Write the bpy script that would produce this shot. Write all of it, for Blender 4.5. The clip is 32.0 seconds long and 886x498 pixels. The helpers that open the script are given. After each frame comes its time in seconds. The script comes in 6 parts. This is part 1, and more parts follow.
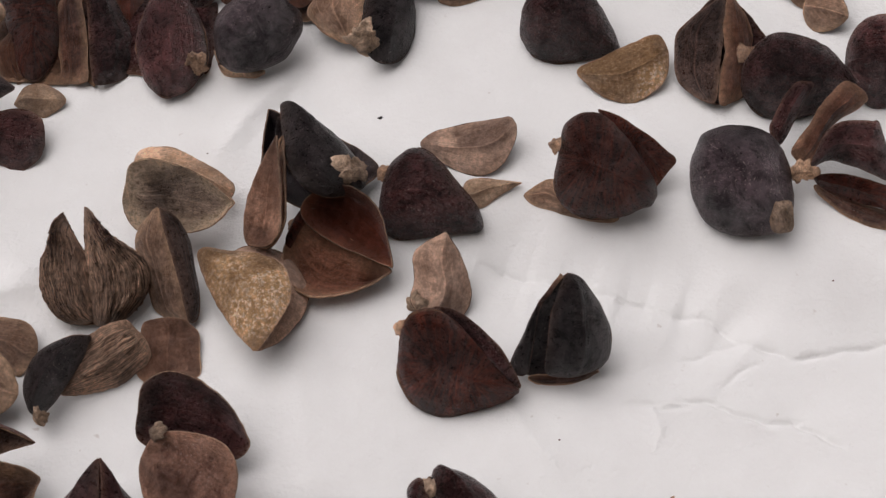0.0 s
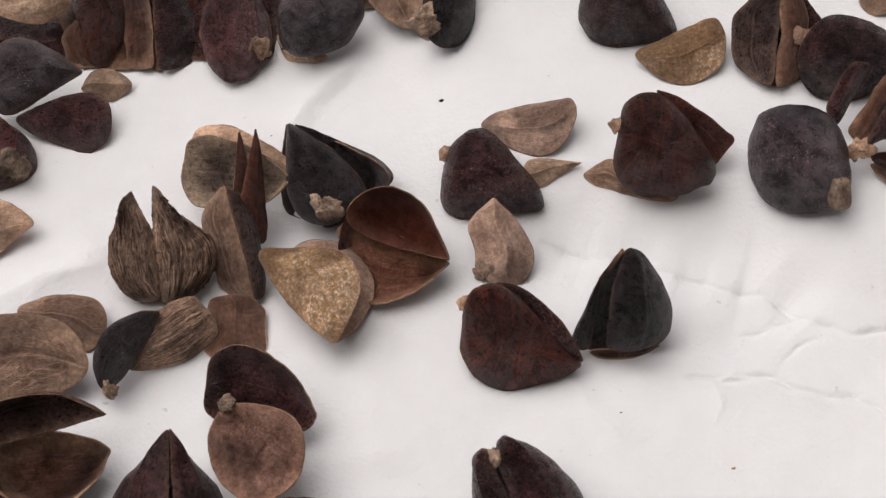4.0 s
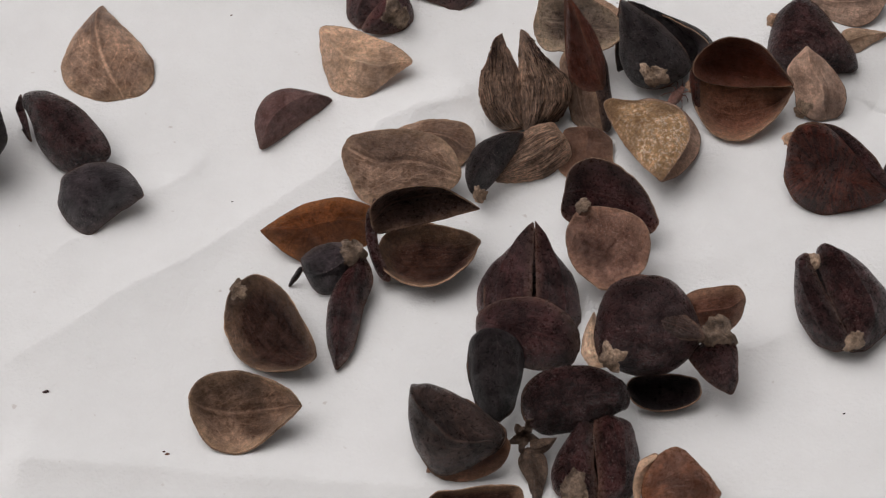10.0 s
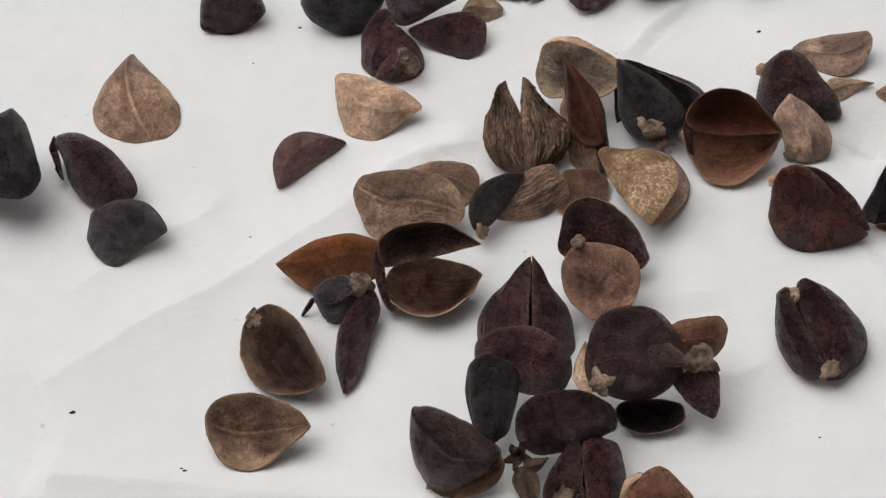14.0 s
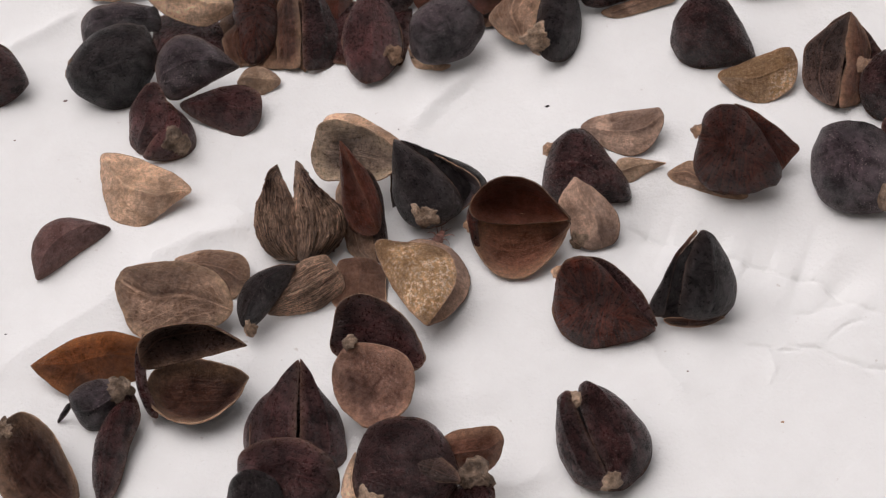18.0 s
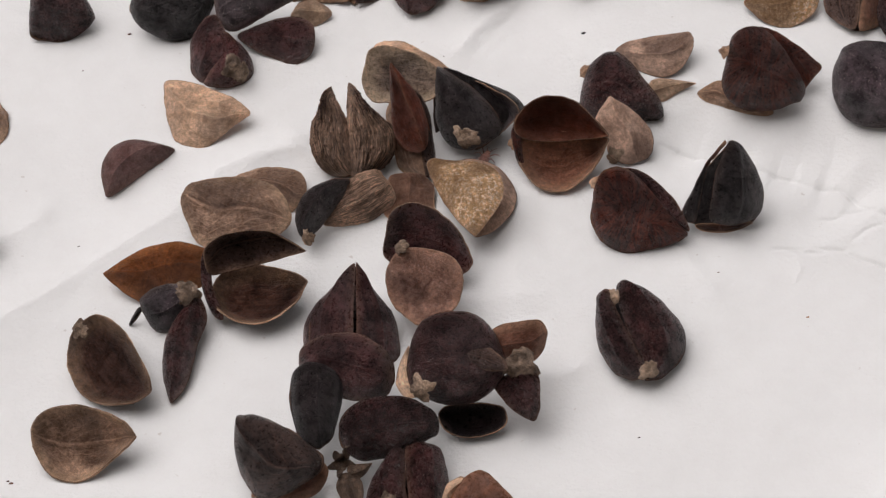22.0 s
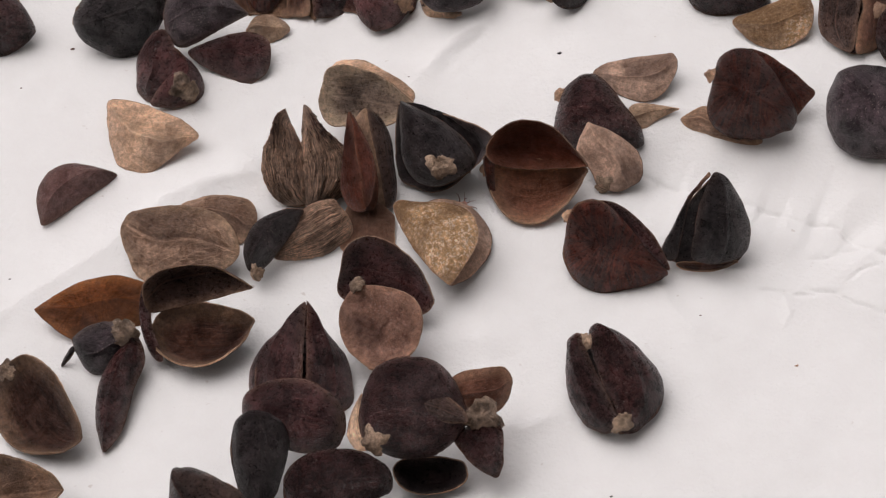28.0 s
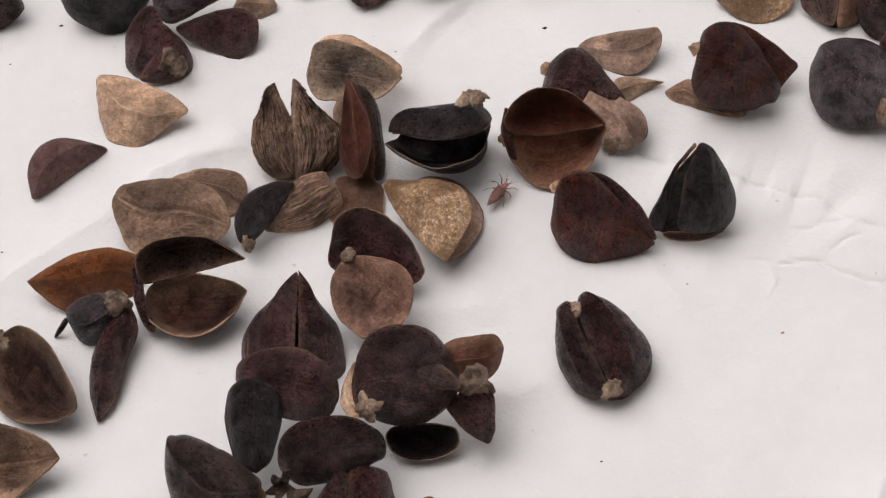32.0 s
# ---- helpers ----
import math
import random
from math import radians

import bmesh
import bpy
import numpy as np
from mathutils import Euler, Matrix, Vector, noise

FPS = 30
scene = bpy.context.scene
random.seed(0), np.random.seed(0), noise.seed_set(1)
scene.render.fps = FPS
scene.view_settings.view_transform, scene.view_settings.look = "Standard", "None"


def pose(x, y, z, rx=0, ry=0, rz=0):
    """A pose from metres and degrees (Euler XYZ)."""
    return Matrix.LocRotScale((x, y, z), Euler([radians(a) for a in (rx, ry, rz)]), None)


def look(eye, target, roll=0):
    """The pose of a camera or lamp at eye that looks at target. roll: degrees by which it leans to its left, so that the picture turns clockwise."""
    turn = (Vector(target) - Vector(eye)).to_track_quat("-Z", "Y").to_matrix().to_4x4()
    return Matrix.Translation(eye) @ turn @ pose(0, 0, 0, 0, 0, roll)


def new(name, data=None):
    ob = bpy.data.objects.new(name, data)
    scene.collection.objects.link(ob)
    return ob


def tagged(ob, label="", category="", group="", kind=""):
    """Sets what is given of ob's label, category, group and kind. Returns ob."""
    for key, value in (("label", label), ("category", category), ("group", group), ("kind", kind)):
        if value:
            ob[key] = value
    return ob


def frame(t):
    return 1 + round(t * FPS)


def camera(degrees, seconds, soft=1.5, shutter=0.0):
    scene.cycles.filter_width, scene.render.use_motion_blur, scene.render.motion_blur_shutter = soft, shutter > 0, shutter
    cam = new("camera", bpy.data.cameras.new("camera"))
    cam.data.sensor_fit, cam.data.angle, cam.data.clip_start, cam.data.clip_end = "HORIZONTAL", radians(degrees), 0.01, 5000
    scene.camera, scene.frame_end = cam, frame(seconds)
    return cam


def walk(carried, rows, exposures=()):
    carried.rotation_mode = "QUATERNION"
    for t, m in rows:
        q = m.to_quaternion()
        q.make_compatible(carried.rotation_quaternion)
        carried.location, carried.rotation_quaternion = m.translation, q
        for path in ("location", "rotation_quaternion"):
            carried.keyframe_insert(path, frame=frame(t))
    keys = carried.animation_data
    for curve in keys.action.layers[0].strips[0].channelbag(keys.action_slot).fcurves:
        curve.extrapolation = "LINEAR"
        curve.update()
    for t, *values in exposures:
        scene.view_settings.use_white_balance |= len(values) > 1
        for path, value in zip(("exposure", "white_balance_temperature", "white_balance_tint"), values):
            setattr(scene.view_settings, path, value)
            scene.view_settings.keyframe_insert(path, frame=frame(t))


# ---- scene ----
# ---- the camera: a phone held by hand over the paper, zoomed in ----
PATH = [
    (0, (0.00953, -0.05911, 0.09552), (0.01624, 0.01619, -0.01024), -4.97),
    (0.5, (0.00920, -0.05935, 0.09655), (0.01582, 0.01632, -0.00895), -4.99),
    (1, (0.00811, -0.05932, 0.09717), (0.01339, 0.01747, -0.00759), -5.79),
    (1.5, (0.00687, -0.05921, 0.09654), (0.01163, 0.01811, -0.00786), -6.10),
    (2, (0.00589, -0.05947, 0.09659), (0.01089, 0.01746, -0.00808), -6.03),
    (2.5, (0.00624, -0.05935, 0.09643), (0.01122, 0.01731, -0.00844), -6.06),
    (3, (0.00771, -0.06161, 0.09709), (0.01266, 0.01523, -0.00765), -6.13),
    (3.5, (0.00774, -0.06285, 0.09668), (0.01279, 0.01434, -0.00780), -6.18),
    (5.5, (0.00586, -0.05771, 0.09058), (0.01020, 0.01794, -0.01505), -6.38),
    (6, (0.00498, -0.05789, 0.09007), (0.01000, 0.01757, -0.01567), -5.93),
    (6.5, (0.00610, -0.05928, 0.09160), (0.01150, 0.01542, -0.01466), -5.53),
    (7, (0.00383, -0.06062, 0.09138), (0.00890, 0.01367, -0.01519), -5.54),
    (7.5, (0.00364, -0.06986, 0.09505), (0.00761, 0.00724, -0.00955), -6.07),
    (8, (-0.00097, -0.07341, 0.09309), (0.00068, 0.00511, -0.01051), -6.06),
    (8.5, (-0.00405, -0.08284, 0.09991), (-0.00768, -0.00094, -0.00098), -7.77),
    (9, (-0.00392, -0.08123, 0.09894), (-0.00846, 0.00066, -0.00192), -8.18),
    (9.5, (-0.00380, -0.08301, 0.10116), (-0.00853, -0.00098, 0.00041), -8.29),
    (10, (-0.00361, -0.08379, 0.10159), (-0.00816, -0.00171, 0.00088), -8.22),
    (10.5, (-0.00282, -0.08525, 0.10354), (-0.00719, -0.00291, 0.00304), -8.08),
    (11, (-0.00077, -0.08924, 0.10659), (-0.00521, -0.00676, 0.00620), -8.14),
    (11.5, (0.00067, -0.09055, 0.10776), (-0.00370, -0.00804, 0.00740), -8.18),
    (12, (0.00325, -0.08972, 0.10859), (-0.00097, -0.00663, 0.00870), -8.07),
    (12.5, (0.00192, -0.09202, 0.10953), (-0.00289, -0.00860, 0.00994), -8.39),
    (13, (-0.00005, -0.09106, 0.10755), (-0.00550, -0.00696, 0.00857), -8.63),
    (13.5, (-0.00065, -0.09205, 0.10668), (-0.00737, -0.00729, 0.00833), -8.97),
    (15.5, (-0.00036, -0.08291, 0.10644), (-0.00770, 0.00232, 0.00856), -9.08),
    (16, (0.00293, -0.08336, 0.10722), (-0.00037, 0.00104, 0.00840), -7.12),
    (16.5, (0.00492, -0.08217, 0.10553), (0.00234, 0.00176, 0.00628), -6.80),
    (17, (0.00519, -0.08120, 0.10588), (0.00355, 0.00227, 0.00624), -6.41),
    (17.5, (0.00638, -0.08013, 0.10466), (0.00600, 0.00305, 0.00476), -5.95),
    (18, (0.00602, -0.07985, 0.10519), (0.00603, 0.00315, 0.00513), -5.95),
    (18.5, (0.00583, -0.07938, 0.10542), (0.00630, 0.00397, 0.00566), -5.86),
    (19, (0.00559, -0.07970, 0.10526), (0.00617, 0.00379, 0.00562), -5.86),
    (19.5, (0.00532, -0.07973, 0.10622), (0.00577, 0.00388, 0.00667), -5.97),
    (20, (0.00516, -0.07948, 0.10609), (0.00561, 0.00398, 0.00642), -6.00),
    (20.5, (0.00468, -0.08014, 0.10570), (0.00531, 0.00350, 0.00619), -5.89),
    (21, (0.00581, -0.07897, 0.10300), (0.00672, 0.00462, 0.00344), -5.81),
    (21.5, (0.00501, -0.08222, 0.10464), (0.00610, 0.00114, 0.00490), -5.91),
    (22, (0.00404, -0.09007, 0.10835), (0.00272, -0.00659, 0.00870), -7.10),
    (22.5, (0.00400, -0.09490, 0.11007), (0.00276, -0.01146, 0.01039), -7.10),
    (23, (0.00255, -0.09278, 0.10851), (0.00183, -0.00941, 0.00876), -6.70),
    (23.5, (0.00110, -0.09378, 0.10817), (-0.00031, -0.00939, 0.00929), -6.73),
    (24, (0.00154, -0.09064, 0.10695), (-0.00007, -0.00655, 0.00782), -6.70),
    (24.5, (0.00175, -0.09063, 0.10800), (0.00013, -0.00663, 0.00879), -6.67),
    (25, (0.00309, -0.08951, 0.10733), (0.00118, -0.00540, 0.00822), -6.87),
    (25.5, (0.00364, -0.08806, 0.10678), (0.00179, -0.00412, 0.00753), -6.75),
    (27.5, (0.00608, -0.08241, 0.10178), (0.00449, 0.00129, 0.00231), -6.64),
    (28, (0.00650, -0.08192, 0.10102), (0.00516, 0.00185, 0.00162), -6.54),
    (28.5, (0.00834, -0.07826, 0.09854), (0.00747, 0.00532, -0.00103), -6.34),
    (29, (0.00808, -0.07731, 0.09841), (0.00802, 0.00561, -0.00171), -5.97),
    (29.5, (0.00643, -0.07806, 0.09843), (0.00632, 0.00481, -0.00173), -6.19),
    (30, (0.00492, -0.07966, 0.09857), (0.00483, 0.00303, -0.00174), -6.23),
    (30.5, (0.00523, -0.08014, 0.09871), (0.00548, 0.00245, -0.00168), -6.04),
    (31, (0.00537, -0.08178, 0.09909), (0.00610, 0.00126, -0.00094), -5.77),
    (31.5, (0.00454, -0.08424, 0.10126), (0.00563, -0.00094, 0.00146), -5.52),
    (32, (0.00478, -0.08394, 0.10125), (0.00559, -0.00044, 0.00162), -5.64),
]
cam = camera(22.36, 32.0, 1.2)
cam.data.dof.use_dof = True
cam.data.dof.focus_distance = 0.131
cam.data.dof.aperture_fstop = 300.0
# the phone's own brightness and white balance wander a little
walk(cam, [(t, look(eye, target, roll)) for t, eye, target, roll in PATH],
     [(0, -0.10, 6550, 16.3), (1, -0.08, 6550, 16.3), (2, 0.08, 6550, 16.3), (3, 0.09, 6550, 16.3), (6, -0.05, 6550, 16.3), (7, -0.07, 6550, 16.3), (8, -0.04, 6530, 15.8), (9, -0.1, 6500, 13.8), (10, -0.22, 6500, 13.8), (11, 0.03, 6450, 14),
      (12, 0.10, 6400, 13), (13, -0.07, 6380, 11), (16, 0.04, 6500, 13.8), (17, 0.05, 6550, 16.3), (19, 0.02, 6550, 16.3), (23, -0.04, 6530, 14.8), (25, -0.05, 6550, 16.3), (28, 0.02, 6600, 16.8), (32, 0.02, 6600, 15.8)])

# ---- light: a bright overcast day ----
world = bpy.data.worlds.new("overcast_sky")
scene.world = world
world.use_nodes = True
wn = world.node_tree
sky = wn.nodes.new("ShaderNodeTexSky")
sky.sky_type = "NISHITA"
sky.sun_disc = False
sky.sun_elevation = radians(65)
sky.sun_rotation = radians(-53)
sky.air_density, sky.dust_density, sky.ozone_density = 1.0, 4.0, 1.0
grey = wn.nodes.new("ShaderNodeHueSaturation")
grey.inputs["Saturation"].default_value = 0.078
wn.links.new(sky.outputs["Color"], grey.inputs["Color"])
wn.links.new(grey.outputs["Color"], wn.nodes["Background"].inputs["Color"])
wn.nodes["Background"].inputs["Strength"].default_value = 0.074

sun = new("sun", bpy.data.lights.new("sun", "SUN"))
sun.data.energy = 2.15
sun.data.angle = radians(72)
sun.data.color = (1.0, 0.965, 0.93)
sun.matrix_world = look((-0.34, 0.26, 0.905), (0, 0, 0))
scene.view_settings.exposure = 0.0

MM = 0.001


# ---- materials ----
def links(mat, *pairs):
    for a, b in pairs:
        mat.node_tree.links.new(a, b)


def node(mat, kind, **values):
    n = mat.node_tree.nodes.new(kind)
    for key, value in values.items():
        n.inputs[key].default_value = value
    return n


def ramp(mat, stops):
    n = mat.node_tree.nodes.new("ShaderNodeValToRGB")
    e = n.color_ramp.elements
    for i, (at, c) in enumerate(stops):
        el = e[i] if i < 2 else e.new(at)
        el.position, el.color = at, (*c, 1) if len(c) == 3 else c
    return n


def mix(mat, fac, a, b, how="MIX"):
    n = mat.node_tree.nodes.new("ShaderNodeMix")
    n.data_type, n.blend_type = "RGBA", how
    for slot, value in (("Factor", fac), ("A", a), ("B", b)):
        sock = [s for s in n.inputs if s.name == slot and s.enabled][0]
        if isinstance(value, (float, int)):
            sock.default_value = value
        elif isinstance(value, tuple):
            sock.default_value = (*value, 1)
        else:
            mat.node_tree.links.new(value, sock)
    return [s for s in n.outputs if s.enabled][0]


def math_node(mat, how, *values, clamp=False):
    n = mat.node_tree.nodes.new("ShaderNodeMath")
    n.operation, n.use_clamp = how, clamp
    for slot, value in zip(n.inputs, values):
        if isinstance(value, (int, float)):
            slot.default_value = value
        else:
            mat.node_tree.links.new(value, slot)
    return n.outputs[0]


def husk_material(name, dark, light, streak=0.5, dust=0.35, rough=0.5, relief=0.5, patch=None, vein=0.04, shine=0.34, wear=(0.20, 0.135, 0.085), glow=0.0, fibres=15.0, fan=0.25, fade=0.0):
    """Dried seed coat: fibres from base to tip and out from the midrib, side veins, blotches, clustered dust grains, a
    worn margin and a
    grained, wrinkled skin. glow: how far light comes through a thin coat; fan: the share of fibres that run outwards;
    fade: how far the pale colour of the margin reaches in; the darker middle it leaves is pigment and, in hollow
    valves, painted shade."""
    mat = bpy.data.materials.new(name)
    mat.use_nodes = True
    bsdf = mat.node_tree.nodes["Principled BSDF"]
    co = mat.node_tree.nodes.new("ShaderNodeTexCoord")
    info = mat.node_tree.nodes.new("ShaderNodeObjectInfo")
    shift = mat.node_tree.nodes.new("ShaderNodeVectorMath")
    rnd = mat.node_tree.nodes.new("ShaderNodeCombineXYZ")
    grow = math_node(mat, "MULTIPLY", info.outputs["Random"], 3.7)
    links(mat, (grow, rnd.inputs[0]), (grow, rnd.inputs[1]), (co.outputs["Object"], shift.inputs[0]), (rnd.outputs[0], shift.inputs[1]))
    along_uv = mat.node_tree.nodes.new("ShaderNodeUVMap")
    along_uv.uv_map = "grain"
    rim_uv = mat.node_tree.nodes.new("ShaderNodeUVMap")
    rim_uv.uv_map = "margin"
    sep = mat.node_tree.nodes.new("ShaderNodeSeparateXYZ")
    rim = mat.node_tree.nodes.new("ShaderNodeSeparateXYZ")
    links(mat, (along_uv.outputs[0], sep.inputs[0]), (rim_uv.outputs[0], rim.inputs[0]))
    # fibres along the valve, and others that run from its midrib to its edge
    fibre_map = node(mat, "ShaderNodeMapping", Scale=(fibres, 2.2, 1.0))
    fibre_at = mat.node_tree.nodes.new("ShaderNodeVectorMath")
    links(mat, (along_uv.outputs[0], fibre_map.inputs[0]), (fibre_map.outputs[0], fibre_at.inputs[0]), (rnd.outputs[0], fibre_at.inputs[1]))
    turn = math_node(mat, "MULTIPLY", rim.outputs[1], 6.28319)
    ray_at = mat.node_tree.nodes.new("ShaderNodeCombineXYZ")
    links(mat, (math_node(mat, "MULTIPLY_ADD", math_node(mat, "COSINE", turn), 9.0, grow), ray_at.inputs[0]),
          (math_node(mat, "MULTIPLY", math_node(mat, "SINE", turn), 9.0), ray_at.inputs[1]),
          (math_node(mat, "MULTIPLY", rim.outputs[0], 1.6), ray_at.inputs[2]))
    fibre = node(mat, "ShaderNodeTexNoise", Scale=1.5, Detail=8.0, Roughness=0.75, Distortion=1.2)
    rays = node(mat, "ShaderNodeTexNoise", Scale=1.0, Detail=7.0, Roughness=0.72, Distortion=0.9)
    broad = node(mat, "ShaderNodeTexNoise", Scale=300.0, Detail=3.0, Roughness=0.55, Distortion=0.6)
    blot = node(mat, "ShaderNodeTexNoise", Scale=900.0, Detail=7.0, Roughness=0.72, Distortion=0.5)
    grain = node(mat, "ShaderNodeTexNoise", Scale=4200.0, Detail=6.0, Roughness=0.75)
    dots = node(mat, "ShaderNodeTexNoise", Scale=10500.0, Detail=1.0, Roughness=0.5)
    where = node(mat, "ShaderNodeTexNoise", Scale=4800.0 if patch else 950.0, Detail=6.0, Roughness=0.7)
    links(mat, (fibre_at.outputs[0], fibre.inputs["Vector"]), (ray_at.outputs[0], rays.inputs["Vector"]))
    for n in (broad, blot, grain, dots, where):
        links(mat, (shift.outputs[0], n.inputs["Vector"]))
    r1 = ramp(mat, [(0.40, (0, 0, 0)), (0.62, (1, 1, 1))])
    r2 = ramp(mat, [(0.40, (0, 0, 0)), (0.63, (1, 1, 1))])
    r0 = ramp(mat, [(0.43, (0, 0, 0)), (0.61, (1, 1, 1))])
    links(mat, (fibre.outputs["Fac"], r1.inputs[0]), (blot.outputs["Fac"], r2.inputs[0]), (rays.outputs["Fac"], r0.inputs[0]))
    lines = mix(mat, fan, r1.outputs[0], r0.outputs[0])
    amount = mix(mat, min(0.9, streak * 1.25), r2.outputs[0], lines)
    colour = mix(mat, amount, dark, light)
    if patch:
        r4 = ramp(mat, [(0.50, (0, 0, 0)), (0.58, (0.75, 0.75, 0.75))])
        r5 = ramp(mat, [(0.42, (0.1, 0.1, 0.1)), (0.54, (1, 1, 1))])
        links(mat, (where.outputs["Fac"], r4.inputs[0]), (broad.outputs["Fac"], r5.inputs[0]))
        colour = mix(mat, math_node(mat, "MULTIPLY", r4.outputs[0], r5.outputs[0]), colour, patch)
    # midrib and side veins
    across = math_node(mat, "ABSOLUTE", math_node(mat, "SUBTRACT", sep.outputs[0], 0.5))
    wavy = math_node(mat, "MULTIPLY_ADD", blot.outputs["Fac"], 0.05, across)
    along = math_node(mat, "MULTIPLY_ADD", wavy, -1.3, sep.outputs[1])
    wander = math_node(mat, "MULTIPLY_ADD", broad.outputs["Fac"], 0.5, along)
    wander = math_node(mat, "MULTIPLY_ADD", blot.outputs["Fac"], 0.12, wander)
    wave = math_node(mat, "SINE", math_node(mat, "MULTIPLY", wander, 38.0))
    side = ramp(mat, [(0.84, (0, 0, 0)), (0.99, (1, 1, 1))])
    rib = ramp(mat, [(0.033, (1, 1, 1)), (0.05, (0, 0, 0))])
    links(mat, (wave, side.inputs[0]), (wavy, rib.inputs[0]))
    net = math_node(mat, "MAXIMUM", math_node(mat, "MULTIPLY", side.outputs[0], 0.3), math_node(mat, "MULTIPLY", rib.outputs[0], 0.5))
    beside = ramp(mat, [(0.045, (0, 0, 0)), (0.07, (1, 1, 1)), (0.16, (0, 0, 0))])
    links(mat, (wavy, beside.inputs[0]))
    colour = mix(mat, math_node(mat, "MULTIPLY", beside.outputs[0], min(0.6, vein * 3.0)), colour, dark)
    colour = mix(mat, math_node(mat, "MULTIPLY", net, min(1.0, vein * 4.0)), colour, tuple(min(1.0, c * 1.4) for c in light))
    # paler margin, worn through at the edge; fade's darker middle also paints hollow shade
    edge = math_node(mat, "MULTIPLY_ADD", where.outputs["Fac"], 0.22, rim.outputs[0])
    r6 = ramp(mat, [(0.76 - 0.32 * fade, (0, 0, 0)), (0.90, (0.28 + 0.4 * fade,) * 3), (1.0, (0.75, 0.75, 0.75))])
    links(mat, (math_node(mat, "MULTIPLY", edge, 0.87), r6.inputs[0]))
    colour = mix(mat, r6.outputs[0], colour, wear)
    large = ramp(mat, [(0.38, (0.46, 0.43, 0.43)), (0.62, (1.55, 1.52, 1.48))])
    links(mat, (broad.outputs["Fac"], large.inputs[0]))
    colour = mix(mat, 0.75, colour, large.outputs[0], "MULTIPLY")
    fine = ramp(mat, [(0.34, (0.30, 0.29, 0.28)), (0.5, (1.0, 1.0, 1.0)), (0.68, (1.8, 1.75, 1.68))])
    links(mat, (grain.outputs["Fac"], fine.inputs[0]))
    colour = mix(mat, 0.6, colour, fine.outputs[0], "MULTIPLY")
    # dust, lying in drifts
    r3 = ramp(mat, [(0.645, (0, 0, 0)), (0.71, (min(1, dust * 1.1),) * 3)])
    drift = ramp(mat, [(0.44, (0.15, 0.15, 0.15)), (0.60, (1, 1, 1))])
    links(mat, (dots.outputs["Fac"], r3.inputs[0]), (broad.outputs["Fac"], drift.inputs[0]))
    colour = mix(mat, math_node(mat, "MULTIPLY", r3.outputs[0], drift.outputs[0]), colour, (0.42, 0.38, 0.35))
    tone = ramp(mat, [(0.0, (0.84, 0.78, 0.765)), (1.0, (1.27, 1.16, 1.12))])
    links(mat, (info.outputs["Random"], tone.inputs[0]))
    colour = mix(mat, 1.0, colour, tone.outputs[0], "MULTIPLY")
    mat.node_tree.links.new(colour, bsdf.inputs["Base Color"])
    rr = ramp(mat, [(0.3, (rough - 0.14,) * 3), (0.75, (rough + 0.08,) * 3)])
    links(mat, (grain.outputs["Fac"], rr.inputs[0]), (rr.outputs[0], bsdf.inputs["Roughness"]))
    gloss = ramp(mat, [(0.36, (shine * 0.5,) * 3), (0.64, (min(1.0, shine * 2.0),) * 3)])
    links(mat, (blot.outputs["Fac"], gloss.inputs[0]), (gloss.outputs[0], bsdf.inputs["Specular IOR Level"]))
    height = math_node(mat, "MULTIPLY_ADD", lines, 0.22 + 0.5 * (streak > 0.7), math_node(mat, "MULTIPLY", grain.outputs["Fac"], 0.9))
    height = math_node(mat, "MULTIPLY_ADD", blot.outputs["Fac"], 0.7, height)
    height = math_node(mat, "MULTIPLY_ADD", net, 0.35, height)
    bump = node(mat, "ShaderNodeBump", Strength=min(1.0, relief * 1.5), Distance=0.0006)
    links(mat, (height, bump.inputs["Height"]), (bump.outputs[0], bsdf.inputs["Normal"]))
    if glow:
        thin = mat.node_tree.nodes.new("ShaderNodeBsdfTranslucent")
        blend = mat.node_tree.nodes.new("ShaderNodeMixShader")
        blend.inputs[0].default_value = glow
        links(mat, (mix(mat, 0.55, colour, (0.95, 0.50, 0.28)), thin.inputs["Color"]), (bsdf.outputs[0], blend.inputs[1]), (thin.outputs[0], blend.inputs[2]),
              (blend.outputs[0], mat.node_tree.nodes["Material Output"].inputs["Surface"]))
    return mat


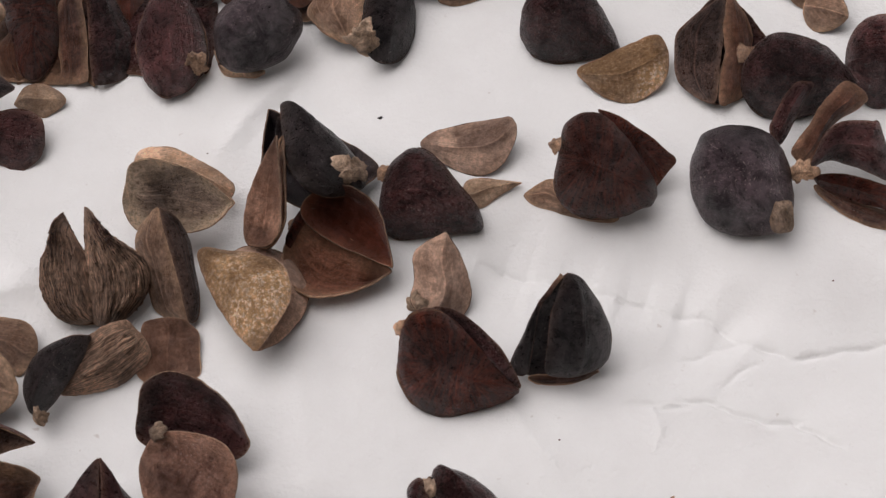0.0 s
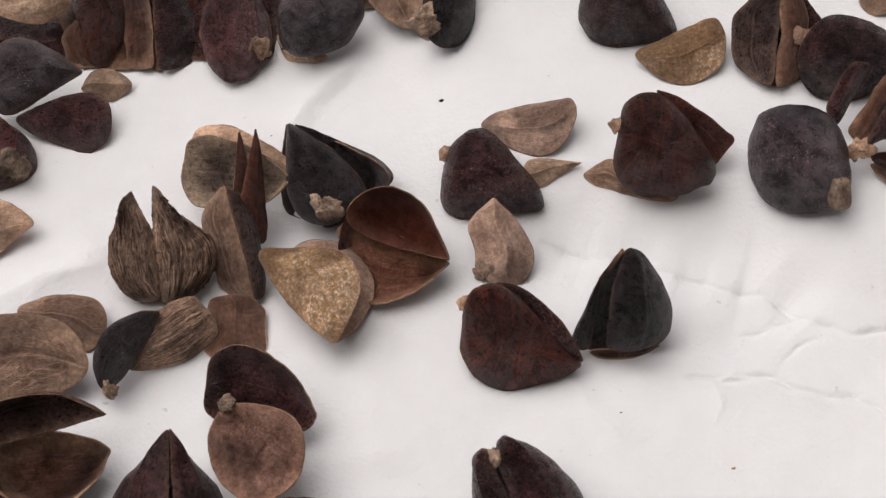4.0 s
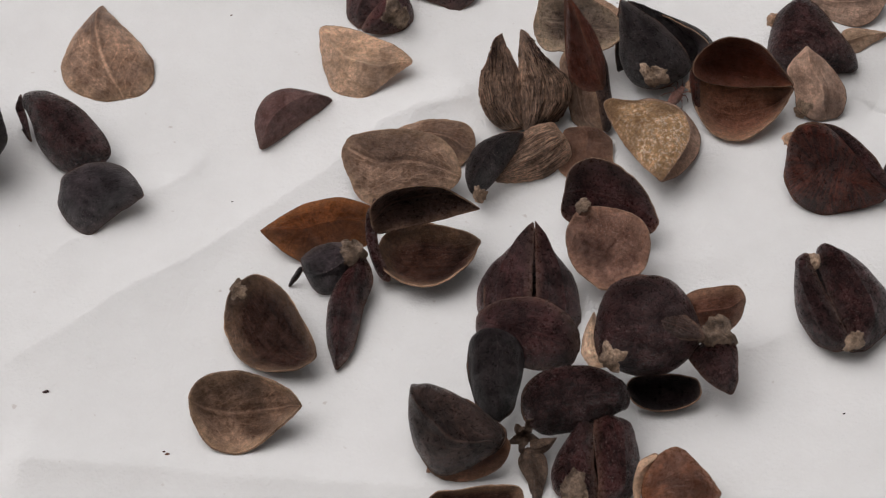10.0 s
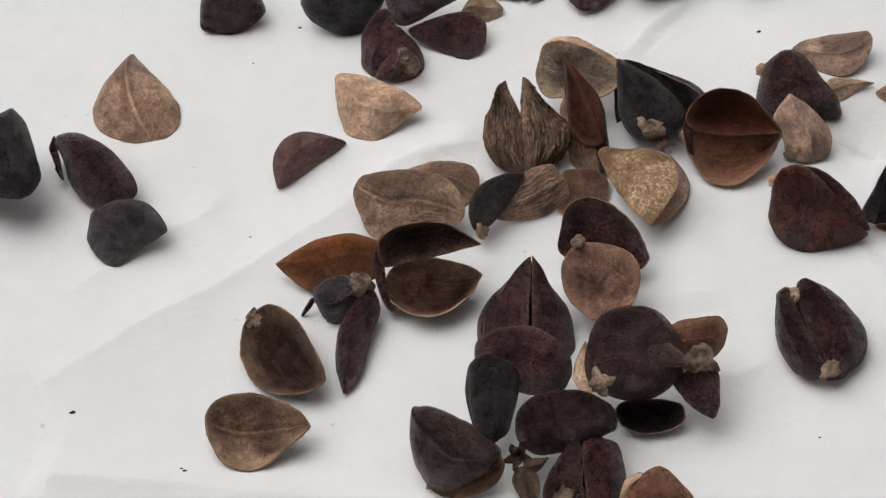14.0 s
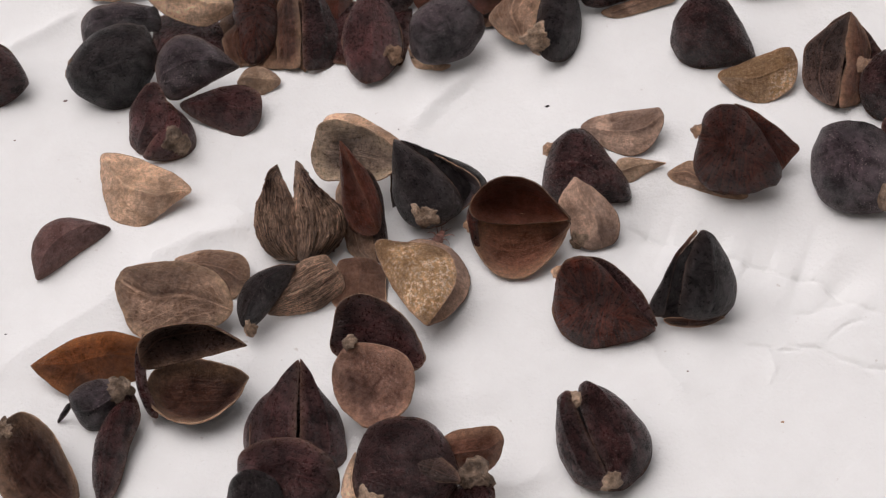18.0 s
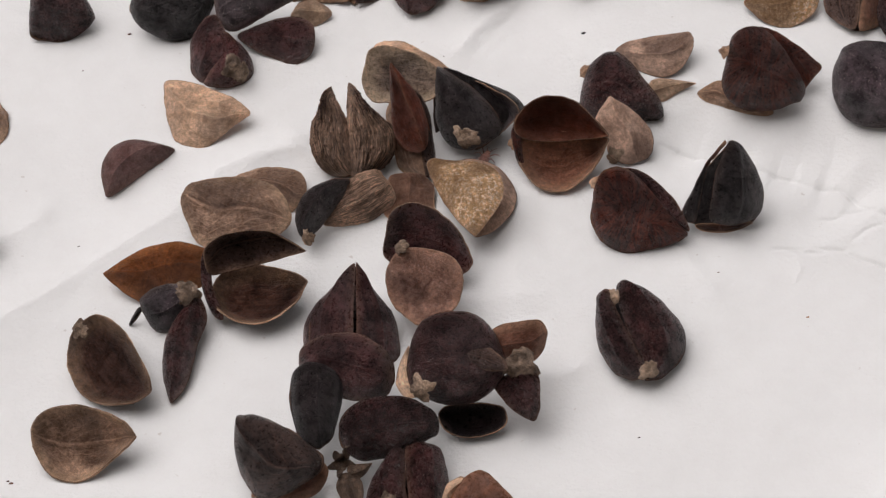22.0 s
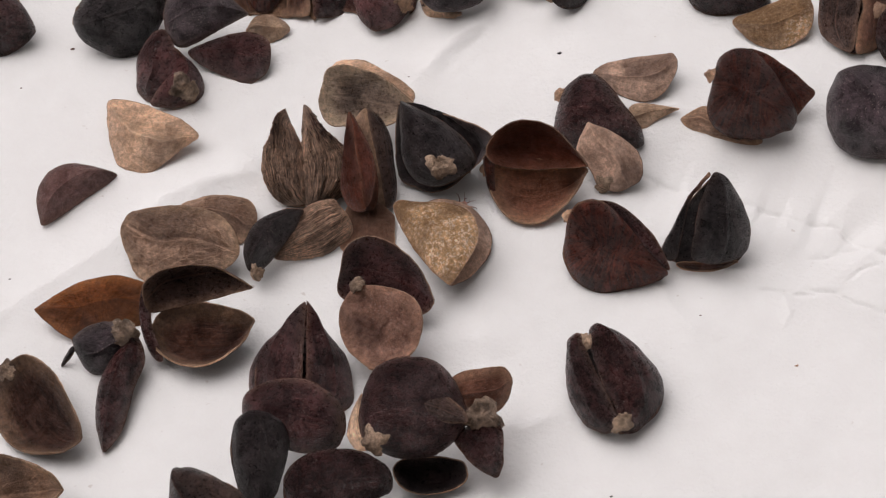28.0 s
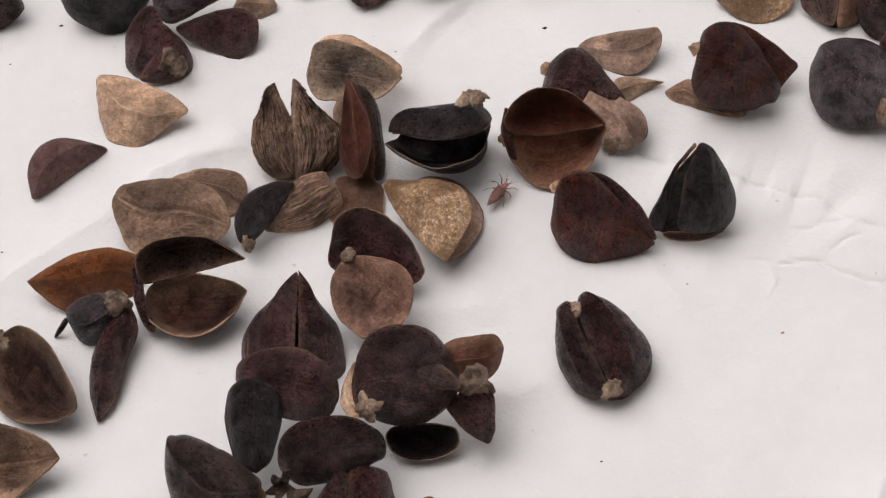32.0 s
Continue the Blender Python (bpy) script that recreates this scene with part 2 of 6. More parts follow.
MATS = {
    "black": husk_material("coat_black", (0.0029, 0.0019, 0.0024), (0.0316, 0.0213, 0.0237), 0.3, 0.3, 0.36, 0.55, shine=0.34, wear=(0.085, 0.066, 0.060)),
    "slate": husk_material("coat_slate", (0.0082, 0.0056, 0.0075), (0.0562, 0.0388, 0.0480), 0.2, 0.4, 0.38, 0.4, shine=0.42, wear=(0.13, 0.100, 0.090)),
    "plumblack": husk_material("coat_plum_black", (0.0048, 0.0013, 0.0015), (0.0748, 0.0228, 0.0227), 0.3, 0.4, 0.33, 0.55, shine=0.36, wear=(0.16, 0.094, 0.070)),
    "plum": husk_material("coat_plum", (0.0102, 0.0031, 0.0034), (0.1112, 0.0363, 0.0365), 0.3, 0.4, 0.35, 0.5, shine=0.40, wear=(0.20, 0.12, 0.09)),
    "mauve": husk_material("coat_mauve", (0.085, 0.047, 0.046), (0.23, 0.140, 0.132), 0.25, 0.3, 0.45, 0.5, wear=(0.24, 0.16, 0.13), glow=0.2),
    "redbrown": husk_material("coat_red_brown", (0.0066, 0.0018, 0.0014), (0.1654, 0.0353, 0.0168), 0.6, 0.25, 0.36, 0.7, shine=0.38, wear=(0.16, 0.07, 0.042), fan=0.8),
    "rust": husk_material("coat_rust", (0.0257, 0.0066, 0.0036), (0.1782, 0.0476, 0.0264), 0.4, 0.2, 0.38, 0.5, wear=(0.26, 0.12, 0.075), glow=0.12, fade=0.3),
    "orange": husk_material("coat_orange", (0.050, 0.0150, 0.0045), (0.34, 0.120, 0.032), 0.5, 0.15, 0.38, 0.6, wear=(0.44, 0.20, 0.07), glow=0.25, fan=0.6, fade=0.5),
    "chestnut": husk_material("coat_chestnut", (0.085, 0.031, 0.014), (0.21, 0.086, 0.040), 0.14, 0.1, 0.33, 0.25, wear=(0.34, 0.17, 0.09), glow=0.1),
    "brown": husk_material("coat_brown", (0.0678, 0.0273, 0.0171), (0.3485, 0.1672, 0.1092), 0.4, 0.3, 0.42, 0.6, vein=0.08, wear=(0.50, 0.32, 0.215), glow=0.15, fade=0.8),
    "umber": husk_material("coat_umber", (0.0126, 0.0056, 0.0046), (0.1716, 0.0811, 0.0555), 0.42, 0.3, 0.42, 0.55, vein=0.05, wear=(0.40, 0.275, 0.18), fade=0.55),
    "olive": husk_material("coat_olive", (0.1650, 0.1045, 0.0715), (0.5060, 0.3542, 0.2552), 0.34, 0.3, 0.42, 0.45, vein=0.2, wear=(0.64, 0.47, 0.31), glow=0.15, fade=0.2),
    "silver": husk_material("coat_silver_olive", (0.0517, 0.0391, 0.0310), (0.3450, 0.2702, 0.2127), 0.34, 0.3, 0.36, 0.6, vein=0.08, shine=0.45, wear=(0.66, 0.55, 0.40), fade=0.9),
    "tan": husk_material("coat_tan", (0.4320, 0.3078, 0.2067), (0.8640, 0.6696, 0.4876), 0.3, 0.15, 0.42, 0.36, vein=0.12, wear=(0.74, 0.56, 0.40), glow=0.25),
    "pink": husk_material("coat_pink_brown", (0.1806, 0.0970, 0.0665), (0.4752, 0.2946, 0.2110), 0.25, 0.3, 0.45, 0.5, vein=0.10, wear=(0.56, 0.37, 0.26), glow=0.25),
    "gold": husk_material("coat_gold", (0.33, 0.200, 0.092), (0.78, 0.54, 0.30), 0.3, 0.1, 0.27, 0.5, (0.95, 0.86, 0.70), shine=0.5, wear=(0.66, 0.43, 0.25), glow=0.15),
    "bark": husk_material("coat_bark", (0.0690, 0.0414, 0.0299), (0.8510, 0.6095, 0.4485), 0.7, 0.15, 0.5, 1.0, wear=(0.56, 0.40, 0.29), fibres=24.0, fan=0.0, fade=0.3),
    "taupe": husk_material("coat_taupe", (0.0176, 0.0112, 0.0100), (0.1200, 0.0736, 0.0608), 0.34, 0.35, 0.36, 0.6, shine=0.36, vein=0.24, wear=(0.34, 0.23, 0.17)),
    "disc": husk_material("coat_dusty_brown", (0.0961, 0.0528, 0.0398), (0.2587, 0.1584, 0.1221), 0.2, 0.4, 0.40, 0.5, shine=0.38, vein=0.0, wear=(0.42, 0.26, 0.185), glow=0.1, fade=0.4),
    "fawn": husk_material("coat_fawn", (0.2420, 0.1672, 0.1265), (0.5940, 0.4345, 0.3355), 0.34, 0.3, 0.42, 0.36, shine=0.36, vein=0.10, wear=(0.64, 0.47, 0.35), glow=0.2),
    "crust": husk_material("crust", (0.13, 0.098, 0.070), (0.50, 0.395, 0.295), 0.1, 0.3, 0.7, 0.4),
    "dry": husk_material("dry_calyx", (0.075, 0.052, 0.038), (0.36, 0.265, 0.195), 0.3, 0.3, 0.55, 0.8),
    "rim": husk_material("rim", (0.26, 0.17, 0.11), (0.60, 0.43, 0.30), 0.4, 0.2, 0.5, 0.4),
    "edge": husk_material("dark_edge", (0.040, 0.022, 0.016), (0.23, 0.130, 0.090), 0.2, 0.2, 0.5, 0.4),
}


def paper_material():
    """Matt white printing paper with fine tooth, faint soiling and grit."""
    mat = bpy.data.materials.new("white_paper")
    mat.use_nodes = True
    bsdf = mat.node_tree.nodes["Principled BSDF"]
    co = mat.node_tree.nodes.new("ShaderNodeTexCoord")
    soil = node(mat, "ShaderNodeTexNoise", Scale=45.0, Detail=6.0, Roughness=0.6)
    tooth = node(mat, "ShaderNodeTexNoise", Scale=3600.0, Detail=5.0, Roughness=0.6)
    pulp = node(mat, "ShaderNodeTexNoise", Scale=520.0, Detail=4.0, Roughness=0.6)
    grit = node(mat, "ShaderNodeTexNoise", Scale=1500.0, Detail=2.0, Roughness=0.5)
    for n in (soil, tooth, pulp, grit):
        links(mat, (co.outputs["Object"], n.inputs["Vector"]))
    r = ramp(mat, [(0.3, (0.738, 0.744, 0.737)), (0.7, (0.790, 0.796, 0.790))])
    g = ramp(mat, [(0.735, (0, 0, 0)), (0.80, (0.42, 0.42, 0.42))])
    p = ramp(mat, [(0.3, (0.965, 0.962, 0.96)), (0.7, (1.0, 1.0, 1.0))])
    links(mat, (soil.outputs["Fac"], r.inputs[0]), (grit.outputs["Fac"], g.inputs[0]), (pulp.outputs["Fac"], p.inputs[0]))
    c = mix(mat, 1.0, r.outputs[0], p.outputs[0], "MULTIPLY")
    c = mix(mat, g.outputs[0], c, (0.42, 0.36, 0.32))
    mat.node_tree.links.new(c, bsdf.inputs["Base Color"])
    bsdf.inputs["Roughness"].default_value = 0.85
    bsdf.inputs["Specular IOR Level"].default_value = 0.25
    h = mix(mat, 0.5, tooth.outputs["Fac"], pulp.outputs["Fac"])
    bump = node(mat, "ShaderNodeBump", Strength=0.85, Distance=0.00017)
    links(mat, (h, bump.inputs["Height"]), (bump.outputs[0], bsdf.inputs["Normal"]))
    return mat


def plaster_material():
    """Dull grey-brown plaster for the unseen wall that blocks the sky."""
    mat = bpy.data.materials.new("sky_block_plaster")
    mat.use_nodes = True
    bsdf = mat.node_tree.nodes["Principled BSDF"]
    co = mat.node_tree.nodes.new("ShaderNodeTexCoord")
    n = node(mat, "ShaderNodeTexNoise", Scale=4.0, Detail=8.0, Roughness=0.65)
    r = ramp(mat, [(0.3, (0.29, 0.27, 0.25)), (0.7, (0.37, 0.345, 0.32))])
    links(mat, (co.outputs["Object"], n.inputs["Vector"]), (n.outputs["Fac"], r.inputs[0]), (r.outputs[0], bsdf.inputs["Base Color"]))
    bsdf.inputs["Roughness"].default_value = 0.9
    return mat


def wood_material():
    mat = bpy.data.materials.new("table_wood")
    mat.use_nodes = True
    bsdf = mat.node_tree.nodes["Principled BSDF"]
    co = mat.node_tree.nodes.new("ShaderNodeTexCoord")
    m = node(mat, "ShaderNodeMapping", Scale=(2.0, 30.0, 2.0))
    n = node(mat, "ShaderNodeTexNoise", Scale=6.0, Detail=6.0, Distortion=0.8)
    r = ramp(mat, [(0.3, (0.22, 0.13, 0.075)), (0.7, (0.36, 0.23, 0.14))])
    links(mat, (co.outputs["Object"], m.inputs[0]), (m.outputs[0], n.inputs["Vector"]), (n.outputs["Fac"], r.inputs[0]), (r.outputs[0], bsdf.inputs["Base Color"]))
    bsdf.inputs["Roughness"].default_value = 0.5
    return mat


# ---- ground: a table top and the crumpled paper on it ----
def crease(x, y, ax, ay, bx, by, height, wide, wobble=0.0):
    """Height of a ridge (or furrow) along a line on the paper, in millimetres."""
    far = 6 * wide + 2 * abs(wobble)
    if x < min(ax, bx) - far - 3 or x > max(ax, bx) + far + 3 or y < min(ay, by) - far - 3 or y > max(ay, by) + far + 3:
        return 0.0
    dx, dy = bx - ax, by - ay
    length = math.hypot(dx, dy)
    s = ((x - ax) * dx + (y - ay) * dy) / length
    d = ((x - ax) * dy - (y - ay) * dx) / length
    d += wobble * noise.noise(Vector((s * 0.25, ax, 3.1))) + 0.35 * wobble * noise.noise(Vector((s * 1.1, ax, 8.1)))
    along = min(1.0, max(0.0, (s + 0.5) / 1.5)) * min(1.0, max(0.0, (length - s + 0.5) / 1.5))
    return height * along * math.exp(-abs(d) / wide)


CREASES = [
    (-33.5, -6.2, -5.4, 12.5, 0.42, 2.2, 0.5),
    (-33.3, -12.9, -3.1, -18.8, 0.7, 1.8, 0.3),
    (28.1, -17.5, 24.3, -24.8, 0.6, 1.6, 0.3),
    (4.4, 17.7, 9.3, 22.4, 0.35, 0.8, 0.9),
    (5.7, 18.6, 10.7, 23.4, -0.15, 0.6, 0.9),
    (-21.9, 27.9, -17, 32, 0.5, 0.9, 0.6),
    (6.8, 6.3, 7.2, -4.6, 0.25, 1.5, 1),
    (-12.7, 9, -5.7, 11.3, 0.5, 1, 0.8),
    (6.1, -10.5, 11.1, -9.5, 0.25, 0.8, 1),
    (-32.2, 1, -22.5, 7.9, 0.3, 1.5, 0.6),
    (16.8, -0.5, 19.4, -5.3, 0.25, 1.2, 1),
    (17.6, 7.7, 20.4, 6.2, -0.5, 2.2, 0.4),
    (20.4, 6.2, 23.4, 4.8, -0.5, 2.2, 0.4),
    (23.4, 4.8, 26.1, 3.3, -0.5, 2.2, 0.4),
    (26.1, 3.3, 28.1, 2.4, -0.5, 2.2, 0.4),
    (28.1, 2.4, 29.5, 0.4, -0.5, 2.2, 0.4),
    (17.6, 7.7, 20.4, 6.2, -0.24, 0.14, 0.5),
    (20.4, 6.2, 23.4, 4.8, -0.24, 0.14, 0.5),
    (23.4, 4.8, 26.1, 3.3, -0.24, 0.14, 0.5),
    (26.1, 3.3, 28.1, 2.4, -0.24, 0.14, 0.5),
    (28.1, 2.4, 29.5, 0.4, -0.24, 0.14, 0.5),
    (29.5, 0.4, 31.7, -0.8, -0.34, 0.15, 0.5),
    (31.7, -0.8, 34.1, -0.8, -0.34, 0.15, 0.5),
    (34.1, -0.8, 36.7, -0.6, -0.34, 0.15, 0.5),
    (26.3, 0.2, 28, 0.3, -0.26, 0.13, 0.6),
    (28, 0.3, 29.5, 0.4, -0.26, 0.13, 0.6),
    (23.3, -2.2, 24.6, -2.4, -0.59, 0.13, 0.5),
    (24.6, -2.4, 25.9, -2.5, -0.59, 0.13, 0.5),
    (25.9, -2.5, 27.2, -2.9, -0.59, 0.13, 0.5),
    (27.2, -2.9, 28.3, -3.7, -0.59, 0.13, 0.5),
    (28.3, -3.7, 29.7, -4.5, -0.59, 0.13, 0.5),
    (29.7, -4.5, 31, -4.6, -0.59, 0.13, 0.5),
    (31, -4.6, 32, -5.3, -0.59, 0.13, 0.5),
    (32, -5.3, 33.2, -6.2, -0.59, 0.13, 0.5),
    (23.3, -2.5, 25.9, -2.7, 0.2, 0.5, 0.5),
    (25.9, -2.7, 27.1, -3.1, 0.2, 0.5, 0.5),
    (27.1, -3.1, 28.2, -3.9, 0.2, 0.5, 0.5),
    (28.2, -3.9, 29.6, -4.8, 0.2, 0.5, 0.5),
    (29.6, -4.8, 30.9, -4.8, 0.2, 0.5, 0.5),
    (30.9, -4.8, 33.1, -6.5, 0.2, 0.5, 0.5),
    (24.5, -2.8, 24.6, -4, 0.22, 0.3, 0.5),
    (24.6, -4, 24.1, -4.9, 0.22, 0.3, 0.5),
    (28.3, -1.9, 29.1, -1.3, -0.29, 0.13, 0.4),
    (29.1, -1.3, 30, -1, -0.29, 0.13, 0.4),
    (6, 17.7, 7.4, 19.3, -0.18, 0.12, 0.5),
    (7.4, 19.3, 8.4, 20.3, -0.18, 0.12, 0.5),
    (8.4, 20.3, 9.5, 21.5, -0.18, 0.12, 0.5),
    (6.7, 17, 7.9, 18.2, -0.14, 0.12, 0.5),
    (7.9, 18.2, 9, 19.4, -0.14, 0.12, 0.5),
]


def paper_z(x, y):
    """Height of the paper in millimetres, for a place in millimetres."""
    z = 0.4 * noise.noise(Vector((x * 0.035, y * 0.035, 0.3))) + 0.10 * noise.noise(Vector((x * 0.15, y * 0.15, 5.3))) + 0.03 * noise.noise(Vector((x * 0.5, y * 0.5, 9.1)))
    wx, wy = x + 2 * noise.noise(Vector((x * 0.09, y * 0.09, 2.2))), y + 2 * noise.noise(Vector((x * 0.09, y * 0.09, 7.7)))
    z -= 0.38 * abs(noise.noise(Vector((wx * 0.055, wy * 0.055, 1.7)))) - 0.16 * abs(noise.noise(Vector((wx * 0.14, wy * 0.14, 4.4))))
    z += 0.03 * abs(noise.noise(Vector((wx * 0.55, wy * 0.55, 6.1))))
    for c in CREASES:
        z += crease(x, y, *c)
    # beyond the long fold the sheet climbs a little before it lies flat again
    past = (x - 17.6) * 0.43 + (y - 7.7) * 0.90 + 1.2 * noise.noise(Vector((x * 0.12, y * 0.12, 3.3)))
    rise = min(1.0, max(0.0, past / 5.0)) * min(1.0, max(0.0, (x - 9) / 8))
    z += 0.95 * rise * rise * (3 - 2 * rise)
    return z - 0.25


def paper_sheet():
    xs = np.concatenate([np.linspace(-150, -50, 21)[:-1], np.arange(-50, 16.6, 0.27), np.arange(16.6, 37.7, 0.1), np.linspace(37.7, 55, 64), np.linspace(55, 150, 20)[1:]])
    ys = np.concatenate([np.linspace(-120, -40, 18)[:-1], np.arange(-40, -7.2, 0.27), np.arange(-7.2, 8.7, 0.1), np.linspace(8.7, 55, 171), np.linspace(55, 150, 20)[1:]])
    verts = [(x * MM, y * MM, paper_z(x, y) * MM) for y in ys for x in xs]
    n = len(xs)
    faces = [(j * n + i, j * n + i + 1, (j + 1) * n + i + 1, (j + 1) * n + i) for j in range(len(ys) - 1) for i in range(n - 1)]
    me = bpy.data.meshes.new("paper")
    me.from_pydata(verts, [], faces)
    me.polygons.foreach_set("use_smooth", [True] * len(faces))
    me.materials.append(paper_material())
    ob = new("paper", me)
    return tagged(ob, "white crumpled sheet of paper with creases and specks", "paper", kind="structure")


def slab(name, x0, x1, y0, y1, z0, z1, mat, label, category):
    bm = bmesh.new()
    bmesh.ops.create_cube(bm, size=1.0)
    for v in bm.verts:
        v.co = Vector((x0 + (v.co.x + 0.5) * (x1 - x0), y0 + (v.co.y + 0.5) * (y1 - y0), z0 + (v.co.z + 0.5) * (z1 - z0)))
    bmesh.ops.bevel(bm, geom=bm.edges[:], offset=0.004, segments=2, affect="EDGES")
    me = bpy.data.meshes.new(name)
    bm.to_mesh(me)
    bm.free()
    me.materials.append(mat)
    return tagged(new(name, me), label, category, kind="structure")


# ---- the husks ----
VIEW = Vector((0.0, -0.61, 0.79))
SEED = [0]


def axis_pose(base, tip, roll=0.0):
    """A pose with its origin at base and z towards tip (millimetres). At roll 0 its y turns to the side from which the paper is seen."""
    b, z = Vector(base), (Vector(tip) - Vector(base)).normalized()
    y = (VIEW - z * VIEW.dot(z)).normalized()
    x = y.cross(z)
    c, s = math.cos(radians(roll)), math.sin(radians(roll))
    x, y = x * c + y * s, y * c - x * s
    m = Matrix((x, y, z)).transposed().to_4x4()
    m.translation = b * MM
    return m


def shell(points, uv, margin, thick, coats, name):
    """A thin shell over rings of points that widen from the midrib to the edge: outside, inside and the broken edge."""
    nr, na, _ = points.shape
    normal = np.cross(np.roll(points, -1, 1) - np.roll(points, 1, 1), np.gradient(points, axis=0))
    if normal[..., 1].sum() < 0:
        normal = -normal
    normal /= np.linalg.norm(normal, axis=2, keepdims=True) + 1e-9
    normal[0] = (0, 1, 0)
    inside = points - normal * thick
    k = nr * na
    verts = np.concatenate([points.reshape(-1, 3), inside.reshape(-1, 3)]) * MM
    j, i = np.meshgrid(np.arange(nr - 1), np.arange(na), indexing="ij")
    a, b = (j * na + i).ravel(), (j * na + (i + 1) % na).ravel()
    outer = np.stack([a, b, b + na, a + na], 1)
    i = np.arange(na)
    a, b = (nr - 1) * na + i, (nr - 1) * na + (i + 1) % na
    border = np.stack([a, b, b + k, a + k], 1)
    faces = np.concatenate([outer, outer[:, ::-1] + k, border])
    me = bpy.data.meshes.new(name)
    me.from_pydata(verts.tolist(), [], faces.tolist())
    me.polygons.foreach_set("material_index", [0] * len(outer) + [1] * len(outer) + [2] * na)
    me.polygons.foreach_set("use_smooth", [True] * len(faces))
    lv = faces.ravel() % k
    for layer, values in (("grain", uv), ("margin", margin)):
        me.uv_layers.new(name=layer).data.foreach_set("uv", values.reshape(-1, 2)[lv].astype(np.float32).ravel())
    for m in coats:
        me.materials.append(MATS[m])
    return me


def cord(edge, thick, mat, seed, name="rim"):
    """The frayed edge of a shell: a thin cord that swells and dies away along its border."""
    sides, n = 5, len(edge)
    along = np.roll(edge, -1, 0) - np.roll(edge, 1, 0)
    along /= np.linalg.norm(along, axis=1, keepdims=True) + 1e-9
    out = edge - edge.mean(axis=0)
    out -= along * (out * along).sum(1, keepdims=True)
    out /= np.linalg.norm(out, axis=1, keepdims=True) + 1e-9
    up = np.cross(along, out)
    verts, faces = [], []
    for k in range(n):
        r = thick * max(0.15, 0.55 + 1.6 * noise.noise(Vector(edge[k] * 0.8) + Vector((seed, 0, 0))) + 0.5 * noise.noise(Vector(edge[k] * 4.0)))
        for q in range(sides):
            a = 2 * math.pi * q / sides
            verts.append(tuple((edge[k] + (out[k] * math.cos(a) + up[k] * math.sin(a)) * r) * MM))
            faces.append((k * sides + q, k * sides + (q + 1) % sides, (k + 1) % n * sides + (q + 1) % sides, (k + 1) % n * sides + q))
    me = bpy.data.meshes.new(name)
    me.from_pydata(verts, [], faces)
    me.polygons.foreach_set("use_smooth", [True] * len(faces))
    me.materials.append(MATS[mat])
    return me


def profile(v, tip, belly):
    """Half width from base (0) to tip (1): round at the base, widest at belly, the more pointed the larger tip is."""
    low = np.sqrt(np.clip(1 - ((belly - v) / belly) ** 2, 0, 1))
    high = np.clip(1 - ((v - belly) / (1 - belly)) ** 2, 0, 1) ** tip
    return np.where(v < belly, low, high)


def waves(seed, p, size):
    return noise.noise(Vector((p[0] / size + seed * 7.31, p[1] / size - seed * 3.17, p[2] / size + seed)))


def roughen(points, seed, amount, fine=0.4):
    out = points.copy()
    for idx in np.ndindex(points.shape[:2]):
        p = points[idx]
        out[idx] += amount * np.array([waves(seed, p, 1.6), waves(seed + 11, p, 1.3), waves(seed + 23, p, 1.8)]) + \
            amount * fine * np.array([waves(seed + 5, p, 0.45), waves(seed + 8, p, 0.45), 0])
    return out


def V(base, tip, width, roll=0.0, **more):
    """One valve of a husk: a shell with its rim in the plane of base and tip and its back bulging by cup. Its outline is that of an
    egg, or sides: how far it reaches to either side of its axis at nine stations from base to tip, in millimetres."""
    p = dict(kind="V", base=base, tip=tip, width=width, roll=roll, cup=0.5, out="plum", inn="umber", rim="rim", end=0.8, belly=0.42,
             keel=0.12, bend=0.0, ragged=0.04, rough=0.06, thick=0.11, label="", name="valve", sides=None, ribs=0.025, round=0.3)
    p.update(more)
    return p


def C(at, to, size=0.8, **more):
    """The dried calyx at a husk's base, opening from at towards to."""
    p = dict(kind="C", at=at, to=to, size=size, lobes=5, mat="crust", flat=0.15, whole=0.93, name="calyx", label="dry crumpled calyx remnant")
    p.update(more)
    return p


STATIONS = (0, 0.05, 0.14, 0.28, 0.45, 0.62, 0.78, 0.9, 0.97, 1)


def eased(values, v):
    """A smooth curve through the values at the stations, nought at the tip."""
    ys, out = list(values) + [0.15 * values[-1]], []
    slope = np.gradient(ys, STATIONS)
    for w in v:
        k = min(max(np.searchsorted(STATIONS, w) - 1, 0), 8)
        h = STATIONS[k + 1] - STATIONS[k]
        s = (w - STATIONS[k]) / h
        out.append((2 * s**3 - 3 * s**2 + 1) * ys[k] + (s**3 - 2 * s**2 + s) * h * slope[k] * 0.8 + (3 * s**2 - 2 * s**3) * ys[k + 1] + (s**3 - s**2) * h * slope[k + 1] * 0.8)
    return np.array(out)


def smoothed(loop, wide):
    """A closed line of evenly spaced points, softened over so many of them."""
    n = len(loop)
    d = np.minimum(np.arange(n), n - np.arange(n))
    kernel = np.exp(-0.5 * (d / wide) ** 2)
    spectrum = np.fft.fft(kernel / kernel.sum())[:, None]
    return np.real(np.fft.ifft(np.fft.fft(loop, axis=0) * spectrum, axis=0))


